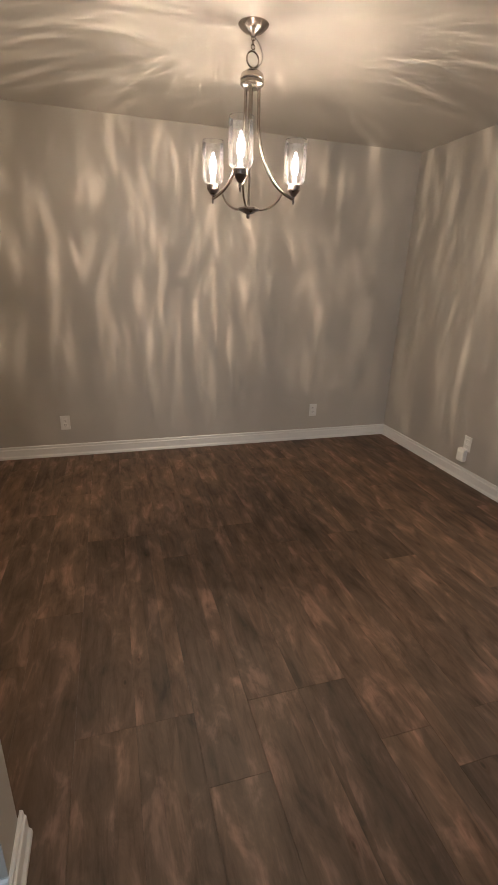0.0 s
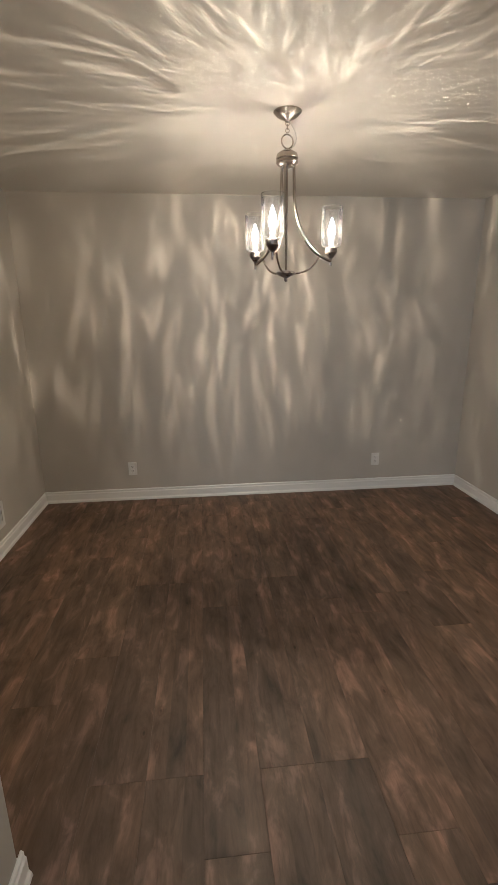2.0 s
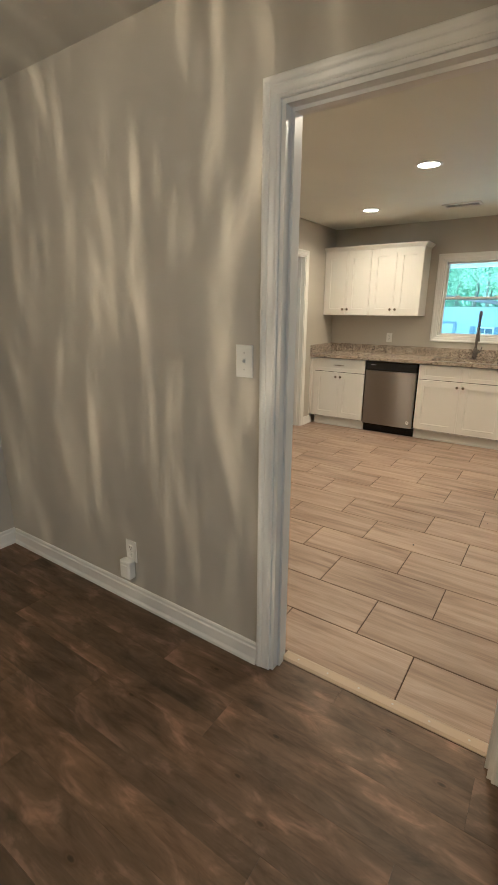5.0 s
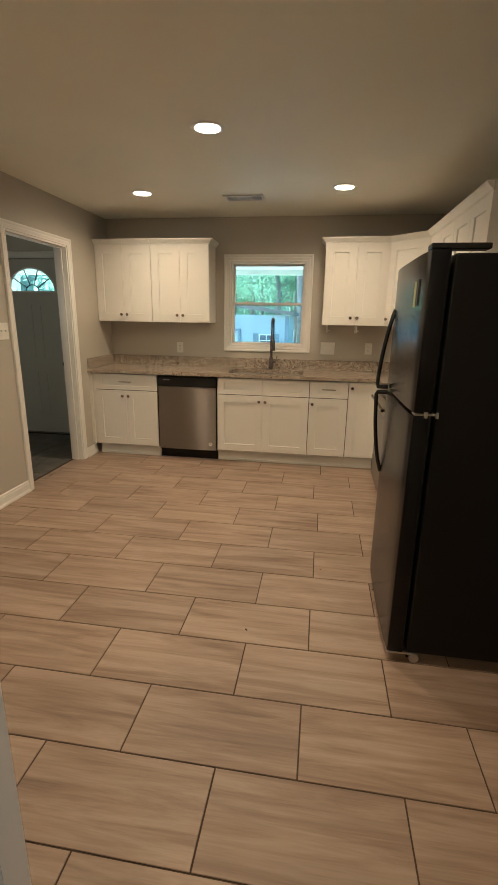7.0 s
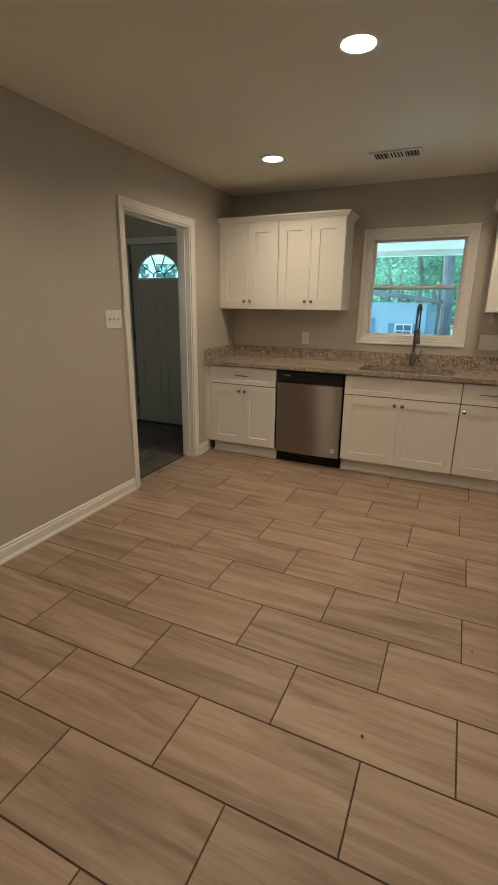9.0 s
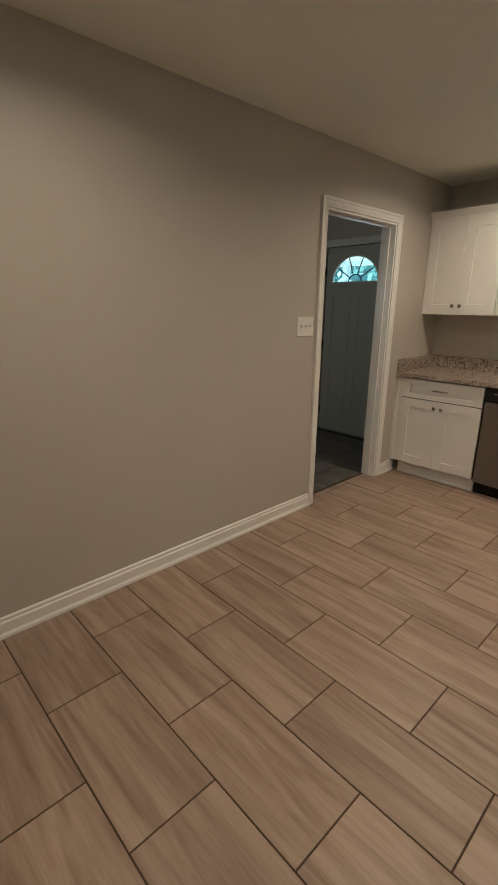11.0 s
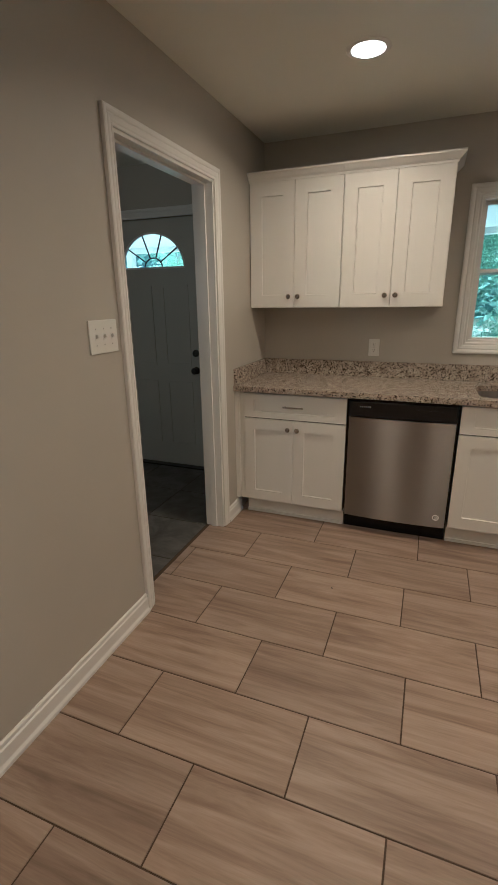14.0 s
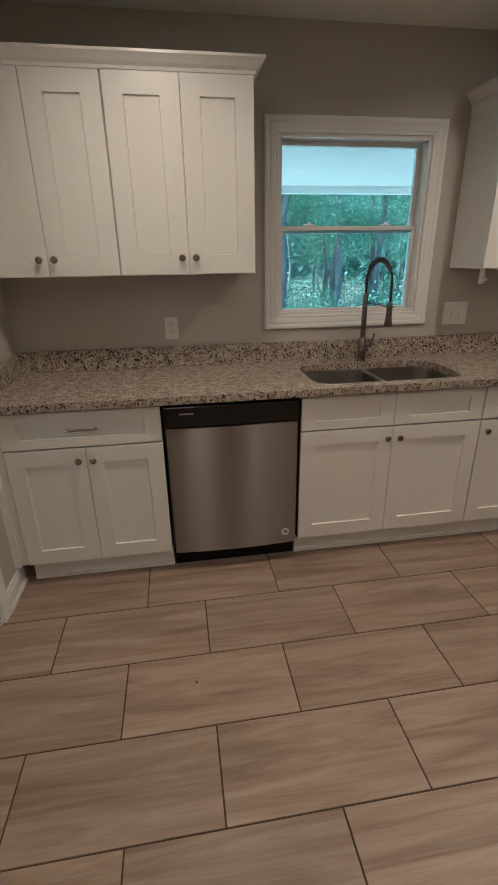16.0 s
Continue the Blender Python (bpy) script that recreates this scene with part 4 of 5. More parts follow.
tube(b, [aim * REACH + Vector((0, 0, z)) for z in (0.335, 0.325, 0.26, 0.222, 0.217)], [0.010, 0.014, 0.016, 0.021, 0.019], 16)
part("spray_head", b, M_FAUCET, fau, smooth=True)
b = bmesh.new()
tube(b, [Vector((0, 0, 0.318)), aim * (REACH - 0.015) + Vector((0, 0, 0.312))], 0.005, 8)
torus(b, aim * REACH + Vector((0, 0, 0.312)), (0, 0, 1), 0.018, 0.004, 16, 6)
part("dock_arm", b, M_FAUCET, fau, smooth=True)

# ---- dishwasher ----
dw = thing("dishwasher", pose(FX, 3.119, 0, 0, 0, -90), "stainless dishwasher with a black control panel", "dishwasher")
DWW = 0.628
b = bmesh.new()
box(b, 0.004, DWW - 0.004, 0.002, 0.56, 0.10, 0.872)
part("tub", b, M_BLACKGLOSS, dw)
b = bmesh.new()
n = 14
rows = []
for k in range(n + 1):
    u = k / n
    x = 0.012 + (DWW - 0.024) * u
    y = -0.024 - 0.014 * (1 - (2 * u - 1) ** 2)
    rows.append([b.verts.new((x, y, z)) for z in (0.112, 0.768)] + [b.verts.new((x, 0.0, z)) for z in (0.768, 0.112)])
for p, q in zip(rows, rows[1:]):
    for k in range(4):
        b.faces.new((p[k], q[k], q[(k + 1) % 4], p[(k + 1) % 4]))
b.faces.new(rows[0])
b.faces.new(rows[-1][::-1])
dwd = part("door", b, M_STEEL, dw, "brushed stainless door panel", True)
b = bmesh.new()
lathe(b, [(0, 0), (0.020, 0), (0.020, 0.0012), (0, 0.0012)], 20)
bmesh.ops.rotate(b, verts=b.verts, cent=(0, 0, 0), matrix=Matrix.Rotation(radians(90), 3, "X"))
bmesh.ops.translate(b, verts=b.verts, vec=(DWW - 0.065, -0.0300, 0.178))
bdg = part("badge", b, M_PLASTIC, dwd)
for k in range(3):
    part("badge_bar", soft_box(DWW - 0.077, DWW - 0.053, -0.0320, -0.0310, 0.170 + 0.007 * k, 0.173 + 0.007 * k, 0.0004), M_DARK, dwd)
part("control_panel", soft_box(0.010, DWW - 0.010, -0.036, 0.0, 0.774, 0.872, 0.006, 2), M_BLACKGLOSS, dw, "glossy black control panel")
for k in range(6):
    part("panel_mark", soft_box(0.075 + 0.011 * k, 0.083 + 0.011 * k, -0.0372, -0.0362, 0.834, 0.841, 0.0003), M_GREYMETAL, dw)
for k in range(5):
    part("panel_mark", soft_box(0.40 + 0.032 * k, 0.412 + 0.032 * k, -0.0370, -0.0362, 0.836, 0.838, 0.0003), M_DARK, dw)
b = bmesh.new()
box(b, 0.004, DWW - 0.004, 0.045, 0.06, 0.0, 0.10)
part("toe_panel", b, M_BLACKTEX, dw)

# ---- range ----
RX0, RX1, RF = 6.42, 5.662, 0.945
rg = thing("range", pose(RX0, RF, 0, 0, 0, 180), "stainless freestanding electric range with a black cooktop", "range")
RW = RX0 - RX1
b = bmesh.new()
box(b, 0.003, RW - 0.003, 0.03, 0.65, 0.04, 0.90)
part("body", b, M_BLACKTEX, rg)
part("cooktop", soft_box(0.0, RW, 0.0, 0.65, 0.901, 0.917, 0.004), M_BLACKGLOSS, rg, "glossy black glass cooktop")
part("oven_door", soft_box(0.004, RW - 0.004, 0.0, 0.03, 0.285, 0.845, 0.006, 2), M_STEEL, rg, "stainless oven door")
part("door_glass", soft_box(0.11, RW - 0.11, -0.003, 0.004, 0.42, 0.70, 0.002), M_BLACKGLOSS, rg)
part("front_rail", soft_box(0.004, RW - 0.004, 0.0, 0.03, 0.850, 0.899, 0.004), M_BLACKGLOSS, rg)
part("storage_drawer", soft_box(0.004, RW - 0.004, 0.0, 0.03, 0.075, 0.278, 0.006, 2), M_STEEL, rg)
b = bmesh.new()
tube(b, [(0.06, 0, 0.80), (0.06, -0.045, 0.805)], 0.011, 10)
tube(b, [(RW - 0.06, 0, 0.80), (RW - 0.06, -0.045, 0.805)], 0.011, 10)
tube(b, [(0.025, -0.05, 0.806), (RW - 0.025, -0.05, 0.806)], 0.013, 12)
part("oven_handle", b, M_NICKEL, rg, smooth=True)
part("back_panel", soft_box(0.0, RW, 0.60, 0.65, 0.918, 1.06, 0.008, 2), M_BLACKGLOSS, rg)
for k, (bx, by, br) in enumerate(((0.19, 0.18, 0.09), (0.56, 0.18, 0.11), (0.19, 0.45, 0.11), (0.56, 0.45, 0.09))):
    b = bmesh.new()
    torus(b, (bx, by, 0.9172), (0, 0, 1), br, 0.0012, 28, 4)
    part("burner_ring", b, M_GREYMETAL, rg)
for xx in (0.04, RW - 0.04):
    for yy in (0.06, 0.60):
        b = bmesh.new()
        cyl(b, (xx, yy, 0), (xx, yy, 0.042), 0.016, n=10)
        part("foot", b, M_DARK, rg)

# ---- refrigerator ----
RFX, RFY, RFW, RFH = 4.735, 1.112, 0.735, 1.70
fr = thing("refrigerator", pose(RFX, RFY, 0, 0, 0, 180), "tall black textured top-freezer refrigerator with curved handles", "refrigerator")
b = soft_box(0.004, RFW - 0.004, 0.082, 0.76, 0.055, RFH - 0.012, 0.006, 2)
part("cabinet", b, M_BLACKSIDE, fr)
SPLIT = 1.115
def fridge_door(z0, z1, name):
    b = bmesh.new()
    n = 10
    rows = []
    for k in range(n + 1):
        u = k / n
        y = -0.010 * (1 - (2 * u - 1) ** 4)
        rows.append([b.verts.new((RFW * u, y, z0)), b.verts.new((RFW * u, y, z1)), b.verts.new((RFW * u, 0.068, z1)), b.verts.new((RFW * u, 0.068, z0))])
    for p, q in zip(rows, rows[1:]):
        for k in range(4):
            b.faces.new((p[k], q[k], q[(k + 1) % 4], p[(k + 1) % 4]))
    b.faces.new(rows[0])
    b.faces.new(rows[-1][::-1])
    bmesh.ops.recalc_face_normals(b, faces=b.faces[:])
    sharp = [e for e in b.edges if len(e.link_faces) == 2 and e.calc_face_angle() > 0.8]
    bmesh.ops.bevel(b, geom=sharp, offset=0.006, segments=2, affect="EDGES", profile=0.5)
    return part(name, b, M_BLACKTEX, fr, smooth=True)
freezer = fridge_door(SPLIT + 0.006, RFH, "freezer_door")
fresh = fridge_door(0.055, SPLIT - 0.006, "fridge_door")
b = bmesh.new()
tube(b, curve((0.075, -0.006, 1.51), (0.075, -0.026, 1.44), (0.075, -0.055, 1.30), (0.075, -0.062, 1.14), 14) + [(0.075, -0.058, 1.128), (0.075, -0.008, 1.128)], [0.010] * 15 + [0.011, 0.012], 10)
part("handle", b, M_BLACKGLOSS, freezer, "long curved black handle", True)
b = bmesh.new()
tube(b, [(0.075, -0.008, 1.100), (0.075, -0.058, 1.100)] + curve((0.075, -0.062, 1.088), (0.075, -0.058, 0.93), (0.075, -0.040, 0.76), (0.075, -0.006, 0.67), 14), [0.012, 0.011] + [0.010] * 15, 10)
part("handle", b, M_BLACKGLOSS, fresh, "long curved black handle", True)
part("top_hinge_cover", soft_box(RFW - 0.075, RFW - 0.012, 0.0, 0.20, RFH + 0.001, RFH + 0.022, 0.005, 2), M_BLACKGLOSS, fr)
b = soft_box(RFW - 0.06, RFW - 0.006, 0.005, 0.13, SPLIT - 0.004, SPLIT + 0.004, 0.001)
part("middle_hinge", b, M_GREYMETAL, fr)
for hy, hr in ((0.045, 0.007), (0.085, 0.006)):
    b = bmesh.new()
    cyl(b, (RFW + 0.003, hy, SPLIT - 0.010), (RFW + 0.003, hy, SPLIT + 0.012), hr, n=10)
    part("hinge_pin", b, M_GREYMETAL, fr)
b = soft_box(RFW - 0.06, RFW - 0.004, 0.01, 0.12, 0.044, 0.052, 0.001)
part("bottom_hinge", b, M_GREYMETAL, fr)
for xx in (0.05, RFW - 0.03):
    b = bmesh.new()
    cyl(b, (xx - 0.018, 0.12, 0.022), (xx + 0.018, 0.12, 0.022), 0.022, n=14)
    part("front_roller", b, M_GREYMETAL, fr)
for xx in (0.05, RFW - 0.05):
    b = bmesh.new()
    cyl(b, (xx, 0.68, 0), (xx, 0.68, 0.056), 0.02, n=12)
    part("rear_foot", b, M_DARK, fr)
b = bmesh.new()
box(b, 0.03, RFW - 0.03, 0.09, 0.11, 0.012, 0.055)
part("base_grille", b, M_BLACKTEX, fr)
lab = part("label_card", soft_box(RFW - 0.190, RFW - 0.150, -0.0115, -0.0085, 1.51, 1.605, 0.0006), M_WHITE_NOTE, freezer, "small yellow-green paper label")
part("label_card", soft_box(RFW - 0.148, RFW - 0.108, -0.0115, -0.0065, 1.515, 1.61, 0.0006), M_DARK, freezer, "small black label")

# ---- entry door with a fan light ----
ed = thing("exterior_door", pose(EX + 0.03, FD[1], 0, 0, 0, -90), "closed grey panelled exterior door with a fan-shaped window", "door")
EW, EH = FD[1] - FD[0] - 0.03, FD[2] - 0.006
fcx, fcz, frx, frz = EW / 2 - 0.022, 1.716, 0.302, 0.272
b = bmesh.new()
outl = [(0.0, 0.012), (EW, 0.012), (EW, EH), (0.0, EH)]
arcp = [(fcx + frx * math.cos(math.pi * k / 20), fcz + frz * math.sin(math.pi * k / 20)) for k in range(21)]
edges = []
for loop in (outl, arcp):
    vs = [b.verts.new((x, 0, z)) for x, z in loop]
    edges += [b.edges.new((vs[k], vs[(k + 1) % len(vs)])) for k in range(len(vs))]
bmesh.ops.triangle_fill(b, use_beauty=True, edges=edges)
ext = bmesh.ops.extrude_face_region(b, geom=b.faces[:])
bmesh.ops.translate(b, verts=[v for v in ext["geom"] if isinstance(v, bmesh.types.BMVert)], vec=(0, 0.04, 0))
bmesh.ops.translate(b, verts=b.verts, vec=(0.015, 0, 0))
slab = part("door_slab", b, M_DOORGREY, ed)
b = bmesh.new()
for x0, x1, z0, z1 in ((0.11, 0.36, 0.20, 0.78), (0.455, 0.705, 0.20, 0.78), (0.11, 0.36, 0.92, 1.58), (0.455, 0.705, 0.92, 1.58)):
    for a0, a1, c0, c1 in ((x0, x1, z0, z0 + 0.02), (x0, x1, z1 - 0.02, z1), (x0, x0 + 0.02, z0 + 0.02, z1 - 0.02), (x1 - 0.02, x1, z0 + 0.02, z1 - 0.02)):
        box(b, a0, a1, -0.006, -0.0005, c0, c1)
part("panel_moulding", b, M_DOORGREY, slab)
b = bmesh.new()
vs = [b.verts.new((x + 0.015, 0.02, z)) for x, z in arcp]
b.faces.new(vs)
ext = bmesh.ops.extrude_face_region(b, geom=b.faces[:])
bmesh.ops.translate(b, verts=[v for v in ext["geom"] if isinstance(v, bmesh.types.BMVert)], vec=(0, 0.004, 0))
pane = part("fan_pane", b, M_GLASS, slab)
pane.visible_shadow = False
fc = fcx + 0.015
b = bmesh.new()
tube(b, [(fc + (frx - 0.004) * math.cos(math.pi * k / 20), 0.004, fcz + (frz - 0.004) * math.sin(math.pi * k / 20)) for k in range(21)], 0.009, 6)
tube(b, [(fc - frx, 0.004, fcz), (fc + frx, 0.004, fcz)], 0.009, 6)
part("fan_frame", b, M_TRIM, slab)
for a in (36, 72, 108, 144):
    b = bmesh.new()
    tube(b, [(fc + 0.085 * math.cos(radians(a)), 0.016, fcz + 0.080 * math.sin(radians(a))), (fc + frx * math.cos(radians(a)), 0.016, fcz + frz * math.sin(radians(a)))], 0.006, 6)
    part("muntin", b, M_OIL, slab)
b = bmesh.new()
tube(b, [(fc + 0.085 * math.cos(math.pi * k / 12), 0.016, fcz + 0.080 * math.sin(math.pi * k / 12)) for k in range(13)], 0.006, 6)
part("muntin_arc", b, M_OIL, slab)
b = bmesh.new()
lathe(b, [(0, 0), (0.031, 0), (0.031, 0.006), (0.012, 0.010), (0.012, 0.030), (0.024, 0.038), (0.028, 0.052), (0.020, 0.064), (0, 0.067)], 18)
bmesh.ops.rotate(b, verts=b.verts, cent=(0, 0, 0), matrix=Matrix.Rotation(radians(90), 3, "X"))
bmesh.ops.translate(b, verts=b.verts, vec=(EW - 0.035, 0, 0.885))
part("door_knob", b, M_OIL, slab, "dark bronze round knob", True)
b = bmesh.new()
lathe(b, [(0, 0), (0.031, 0), (0.029, 0.010), (0.010, 0.013), (0.010, 0.022), (0, 0.022)], 18)
bmesh.ops.rotate(b, verts=b.verts, cent=(0, 0, 0), matrix=Matrix.Rotation(radians(90), 3, "X"))
bmesh.ops.translate(b, verts=b.verts, vec=(EW - 0.035, 0, 1.03))
part("deadbolt", b, M_OIL, slab, "dark bronze deadbolt", True)
for hz in (0.25, 1.04, 1.84):
    b = bmesh.new()
    cyl(b, (0.010, -0.006, hz - 0.045), (0.010, -0.006, hz + 0.045), 0.006, n=8)
    part("hinge", b, M_OIL, ed)
frame_e = tagged(new("door_3"), "grey painted exterior door trim and sill", "door frame", kind="structure")
casing(frame_e, "x", EX, -1, FD[0], FD[1], FD[2], 0.065)
b = bmesh.new()
box(b, EX - 0.03, EX + 0.13, FD[0], FD[1], 0.0, 0.012)
part("sill", b, M_OIL, frame_e)
b = bmesh.new()
box(b, EX + 0.072, EX + 0.10, FD[0], FD[1], FD[2] - 0.04, FD[2])
box(b, EX + 0.072, EX + 0.10, FD[0], FD[0] + 0.03, 0.012, FD[2] - 0.04)
box(b, EX + 0.072, EX + 0.10, FD[1] - 0.03, FD[1], 0.012, FD[2] - 0.04)
part("door_stop", b, M_DOORGREY, frame_e)

# ---- small wall fittings ----
def plate(m, label, w=0.073, h=0.117, kind="outlet", gangs=1):
    """A wall plate in the plane y = 0 that faces -y, about its middle."""
    ob = thing("light_switch" if kind != "outlet" else "wall_outlet", m, label, "switch" if kind != "outlet" else "outlet", "wall plates")
    part("cover_plate", soft_box(-w / 2, w / 2, -0.006, 0.0, -h / 2, h / 2, 0.0025, 2), M_PLASTIC, ob)
    for g in range(gangs):
        cx = (g - (gangs - 1) / 2) * 0.046
        if kind == "outlet":
            for dz in (-0.0195, 0.0195):
                s = part("socket", soft_box(cx - 0.017, cx + 0.017, -0.0085, -0.005, dz - 0.0145, dz + 0.0145, 0.003), M_PLASTIC, ob)
                for dx in (-0.0063, 0.0063):
                    part("slot", soft_box(cx + dx - 0.0012, cx + dx + 0.0012, -0.0090, -0.0084, dz - 0.001, dz + 0.008, 0.0002), M_DARK, s)
                b = bmesh.new()
                cyl(b, (cx, -0.0084, dz - 0.008), (cx, -0.0090, dz - 0.008), 0.0025, n=8)
                part("ground_hole", b, M_DARK, s)
        else:
            part("toggle_slot", soft_box(cx - 0.006, cx + 0.006, -0.0075, -0.005, -0.013, 0.013, 0.001), M_PLASTIC, ob)
            b = soft_box(cx - 0.0045, cx + 0.0045, -0.020, -0.005, -0.006, 0.006, 0.0015)
            bmesh.ops.rotate(b, verts=b.verts, cent=(cx, -0.006, 0), matrix=Matrix.Rotation(radians(-25), 3, "X"))
            part("toggle", b, M_PLASTIC, ob)
        for dz in ((0,) if kind == "outlet" else (-0.030, 0.030)):
            b = bmesh.new()
            cyl(b, (cx, -0.005, dz), (cx, -0.0068, dz), 0.003, n=8)
            part("screw", b, M_GREYMETAL, ob)
    return ob
plate(pose(-0.311, DN, 0.283), "white duplex outlet low on the dining room wall")
plate(pose(1.871, DN, 0.283), "white duplex outlet low on the dining room wall")
plate(pose(DE, 2.795, 0.296, 0, 0, -90), "white duplex outlet with a plugged-in adapter")
plate(pose(DE, 2.100, 1.294, 0, 0, -90), "white single light switch beside the doorway", kind="switch")
plate(pose(5.437, KN, 1.332), "white triple light switch beside the doorway", 0.165, 0.125, "switch", 3)
plate(pose(KE, 3.054, 1.125, 0, 0, -90), "white duplex outlet above the granite backsplash")
plate(pose(KE, 1.404, 1.153, 0, 0, -90), "white double light switch above the backsplash", 0.150, 0.128, "switch", 2)
plate(pose(KE, 0.972, 1.160, 0, 0, -90), "white duplex outlet in the counter corner")
ad = thing("plug_adapter", pose(DE, 2.805, 0.205, 0, 0, -90), "white plug-in night light in the lower socket", "plug")
part("case", soft_box(-0.036, 0.036, -0.048, -0.007, -0.05, 0.05, 0.008, 2), M_PLASTIC, ad)
part("face", soft_box(-0.026, 0.026, -0.051, -0.047, -0.038, 0.028, 0.002), M_PLASTIC, ad)

# wall register
vr = thing("wall_register", pose(DW_, 2.955, 0.27, 0, 0, 90), "white louvred wall air register, partly open", "air vent")
b = bmesh.new()
W2, H2 = 0.155, 0.088
for a0, a1, c0, c1 in ((-W2, W2, -H2, -H2 + 0.024), (-W2, W2, H2 - 0.024, H2), (-W2, -W2 + 0.03, -H2 + 0.024, H2 - 0.024), (W2 - 0.03, W2, -H2 + 0.024, H2 - 0.024)):
    box(b, a0, a1, -0.008, 0, c0, c1)
part("frame", b, M_PLASTIC, vr)
b = bmesh.new()
box(b, -W2 + 0.03, W2 - 0.03, -0.0022, -0.0005, -H2 + 0.024, H2 - 0.024)
part("backing", b, M_DARK, vr)
for k in range(16):
    xx = -W2 + 0.036 + 0.0155 * k
    b = bmesh.new()
    d = 0.002 if k < 4 else 0.0062
    box(b, xx - d, xx + d, -0.0065, -0.003, -H2 + 0.024, H2 - 0.024)
    part("louvre", b, M_PLASTIC, vr)

# ceiling register
cv = thing("ceiling_register", pose(6.565, 2.205, CEIL), "white louvred ceiling air register", "air vent")
b = bmesh.new()
for a0, a1, c0, c1 in ((-0.095, 0.095, -0.175, -0.150), (-0.095, 0.095, 0.150, 0.175), (-0.095, -0.068, -0.150, 0.150), (0.068, 0.095, -0.150, 0.150)):
    box(b, a0, a1, c0, c1, -0.008, 0)
part("frame", b, M_PLASTIC, cv)
b = bmesh.new()
box(b, -0.068, 0.068, -0.150, 0.150, -0.002, -0.0006)
part("backing", b, M_DARK, cv)
for k in range(13):
    yy = -0.135 + 0.0225 * k
    b = bmesh.new()
    dd = 0.0018 if k < 4 or k > 8 else 0.0045
    box(b, -0.068, 0.068, yy - dd, yy + dd, -0.0072, -0.003)
    part("louvre", b, M_PLASTIC, cv)
b = bmesh.new()
box(b, -0.068, 0.068, -0.055, -0.045, -0.0078, -0.0012)
box(b, -0.068, 0.068, 0.045, 0.055, -0.0078, -0.0012)
part("cross_bar", b, M_PLASTIC, cv)

# recessed ceiling lights
first = None
for lx, ly in LAMP_SPOTS:
    if first is None:
        first = thing("recessed_light", pose(lx, ly, CEIL), "lit round recessed ceiling light with a white trim ring", "ceiling light", "recessed lights")
        b = bmesh.new()
        lathe(b, [(0.070, -0.003), (0.074, -0.006), (0.088, -0.006), (0.095, -0.001), (0.095, 0.0)], 32)
        part("trim_ring", b, M_PLASTIC, first, smooth=True)
        b = bmesh.new()
        lathe(b, [(0.071, -0.004), (0.04, -0.0055), (0, -0.006)], 32)
        part("lens", b, M_LENS, first, "glowing frosted lens", True)
    else:
        copy_thing(first, pose(lx, ly, CEIL))

# ---- chandelier ----
chd = thing("chandelier", pose(CH[0], CH[1], 0), "brushed nickel three-light chandelier with seeded glass shades", "chandelier")
b = bmesh.new()
lathe(b, [(0.066, CEIL_D), (0.066, CEIL_D - 0.003), (0.060, CEIL_D - 0.010), (0.042, CEIL_D - 0.024), (0.018, CEIL_D - 0.033), (0.010, CEIL_D - 0.042), (0, CEIL_D - 0.042)], 32)
part("canopy", b, M_NICKEL, chd, smooth=True)
b = bmesh.new()
z = CEIL_D - 0.048
k = 0
while z > 2.372:
    torus(b, (0, 0, z), (1, 0, 0) if k % 2 else (0, 1, 0), 0.009, 0.002, 14, 6)
    z -= 0.0148
    k += 1
part("chain", b, M_NICKEL, chd, smooth=True)
b = bmesh.new()
torus(b, (0, 0, 2.335), (0.2, -1, 0), 0.029, 0.0035, 28, 8)
part("loop_ring", b, M_NICKEL, chd, smooth=True)
b = bmesh.new()
tube(b, curve((0.004, 0, 2.42), (0.06, -0.01, 2.36), (0.05, 0.0, 2.32), (0.01, 0, 2.30), 12), 0.0018, 6)
part("cord", b, M_GREYMETAL, chd)
b = bmesh.new()
lathe(b, [(0, 2.306), (0.010, 2.304), (0.012, 2.296), (0.030, 2.294), (0.048, 2.282), (0.052, 2.270), (0.052, 2.262), (0.047, 2.258), (0.052, 2.254), (0.052, 2.244), (0.040, 2.232), (0.020, 2.226), (0, 2.226)], 28)
part("hub", b, M_NICKEL, chd, smooth=True)
b = bmesh.new()
cyl(b, (0, 0, 1.75), (0, 0, 2.23), 0.0055, n=12)
part("centre_rod", b, M_NICKEL, chd, smooth=True)
b = bmesh.new()
lathe(b, [(0, 1.764), (0.034, 1.762), (0.048, 1.756), (0.050, 1.748), (0.040, 1.742), (0.018, 1.732), (0.008, 1.728), (0.009, 1.716), (0.004, 1.710), (0, 1.709)], 28)
part("bottom_plate", b, M_NICKEL_D, chd, smooth=True)
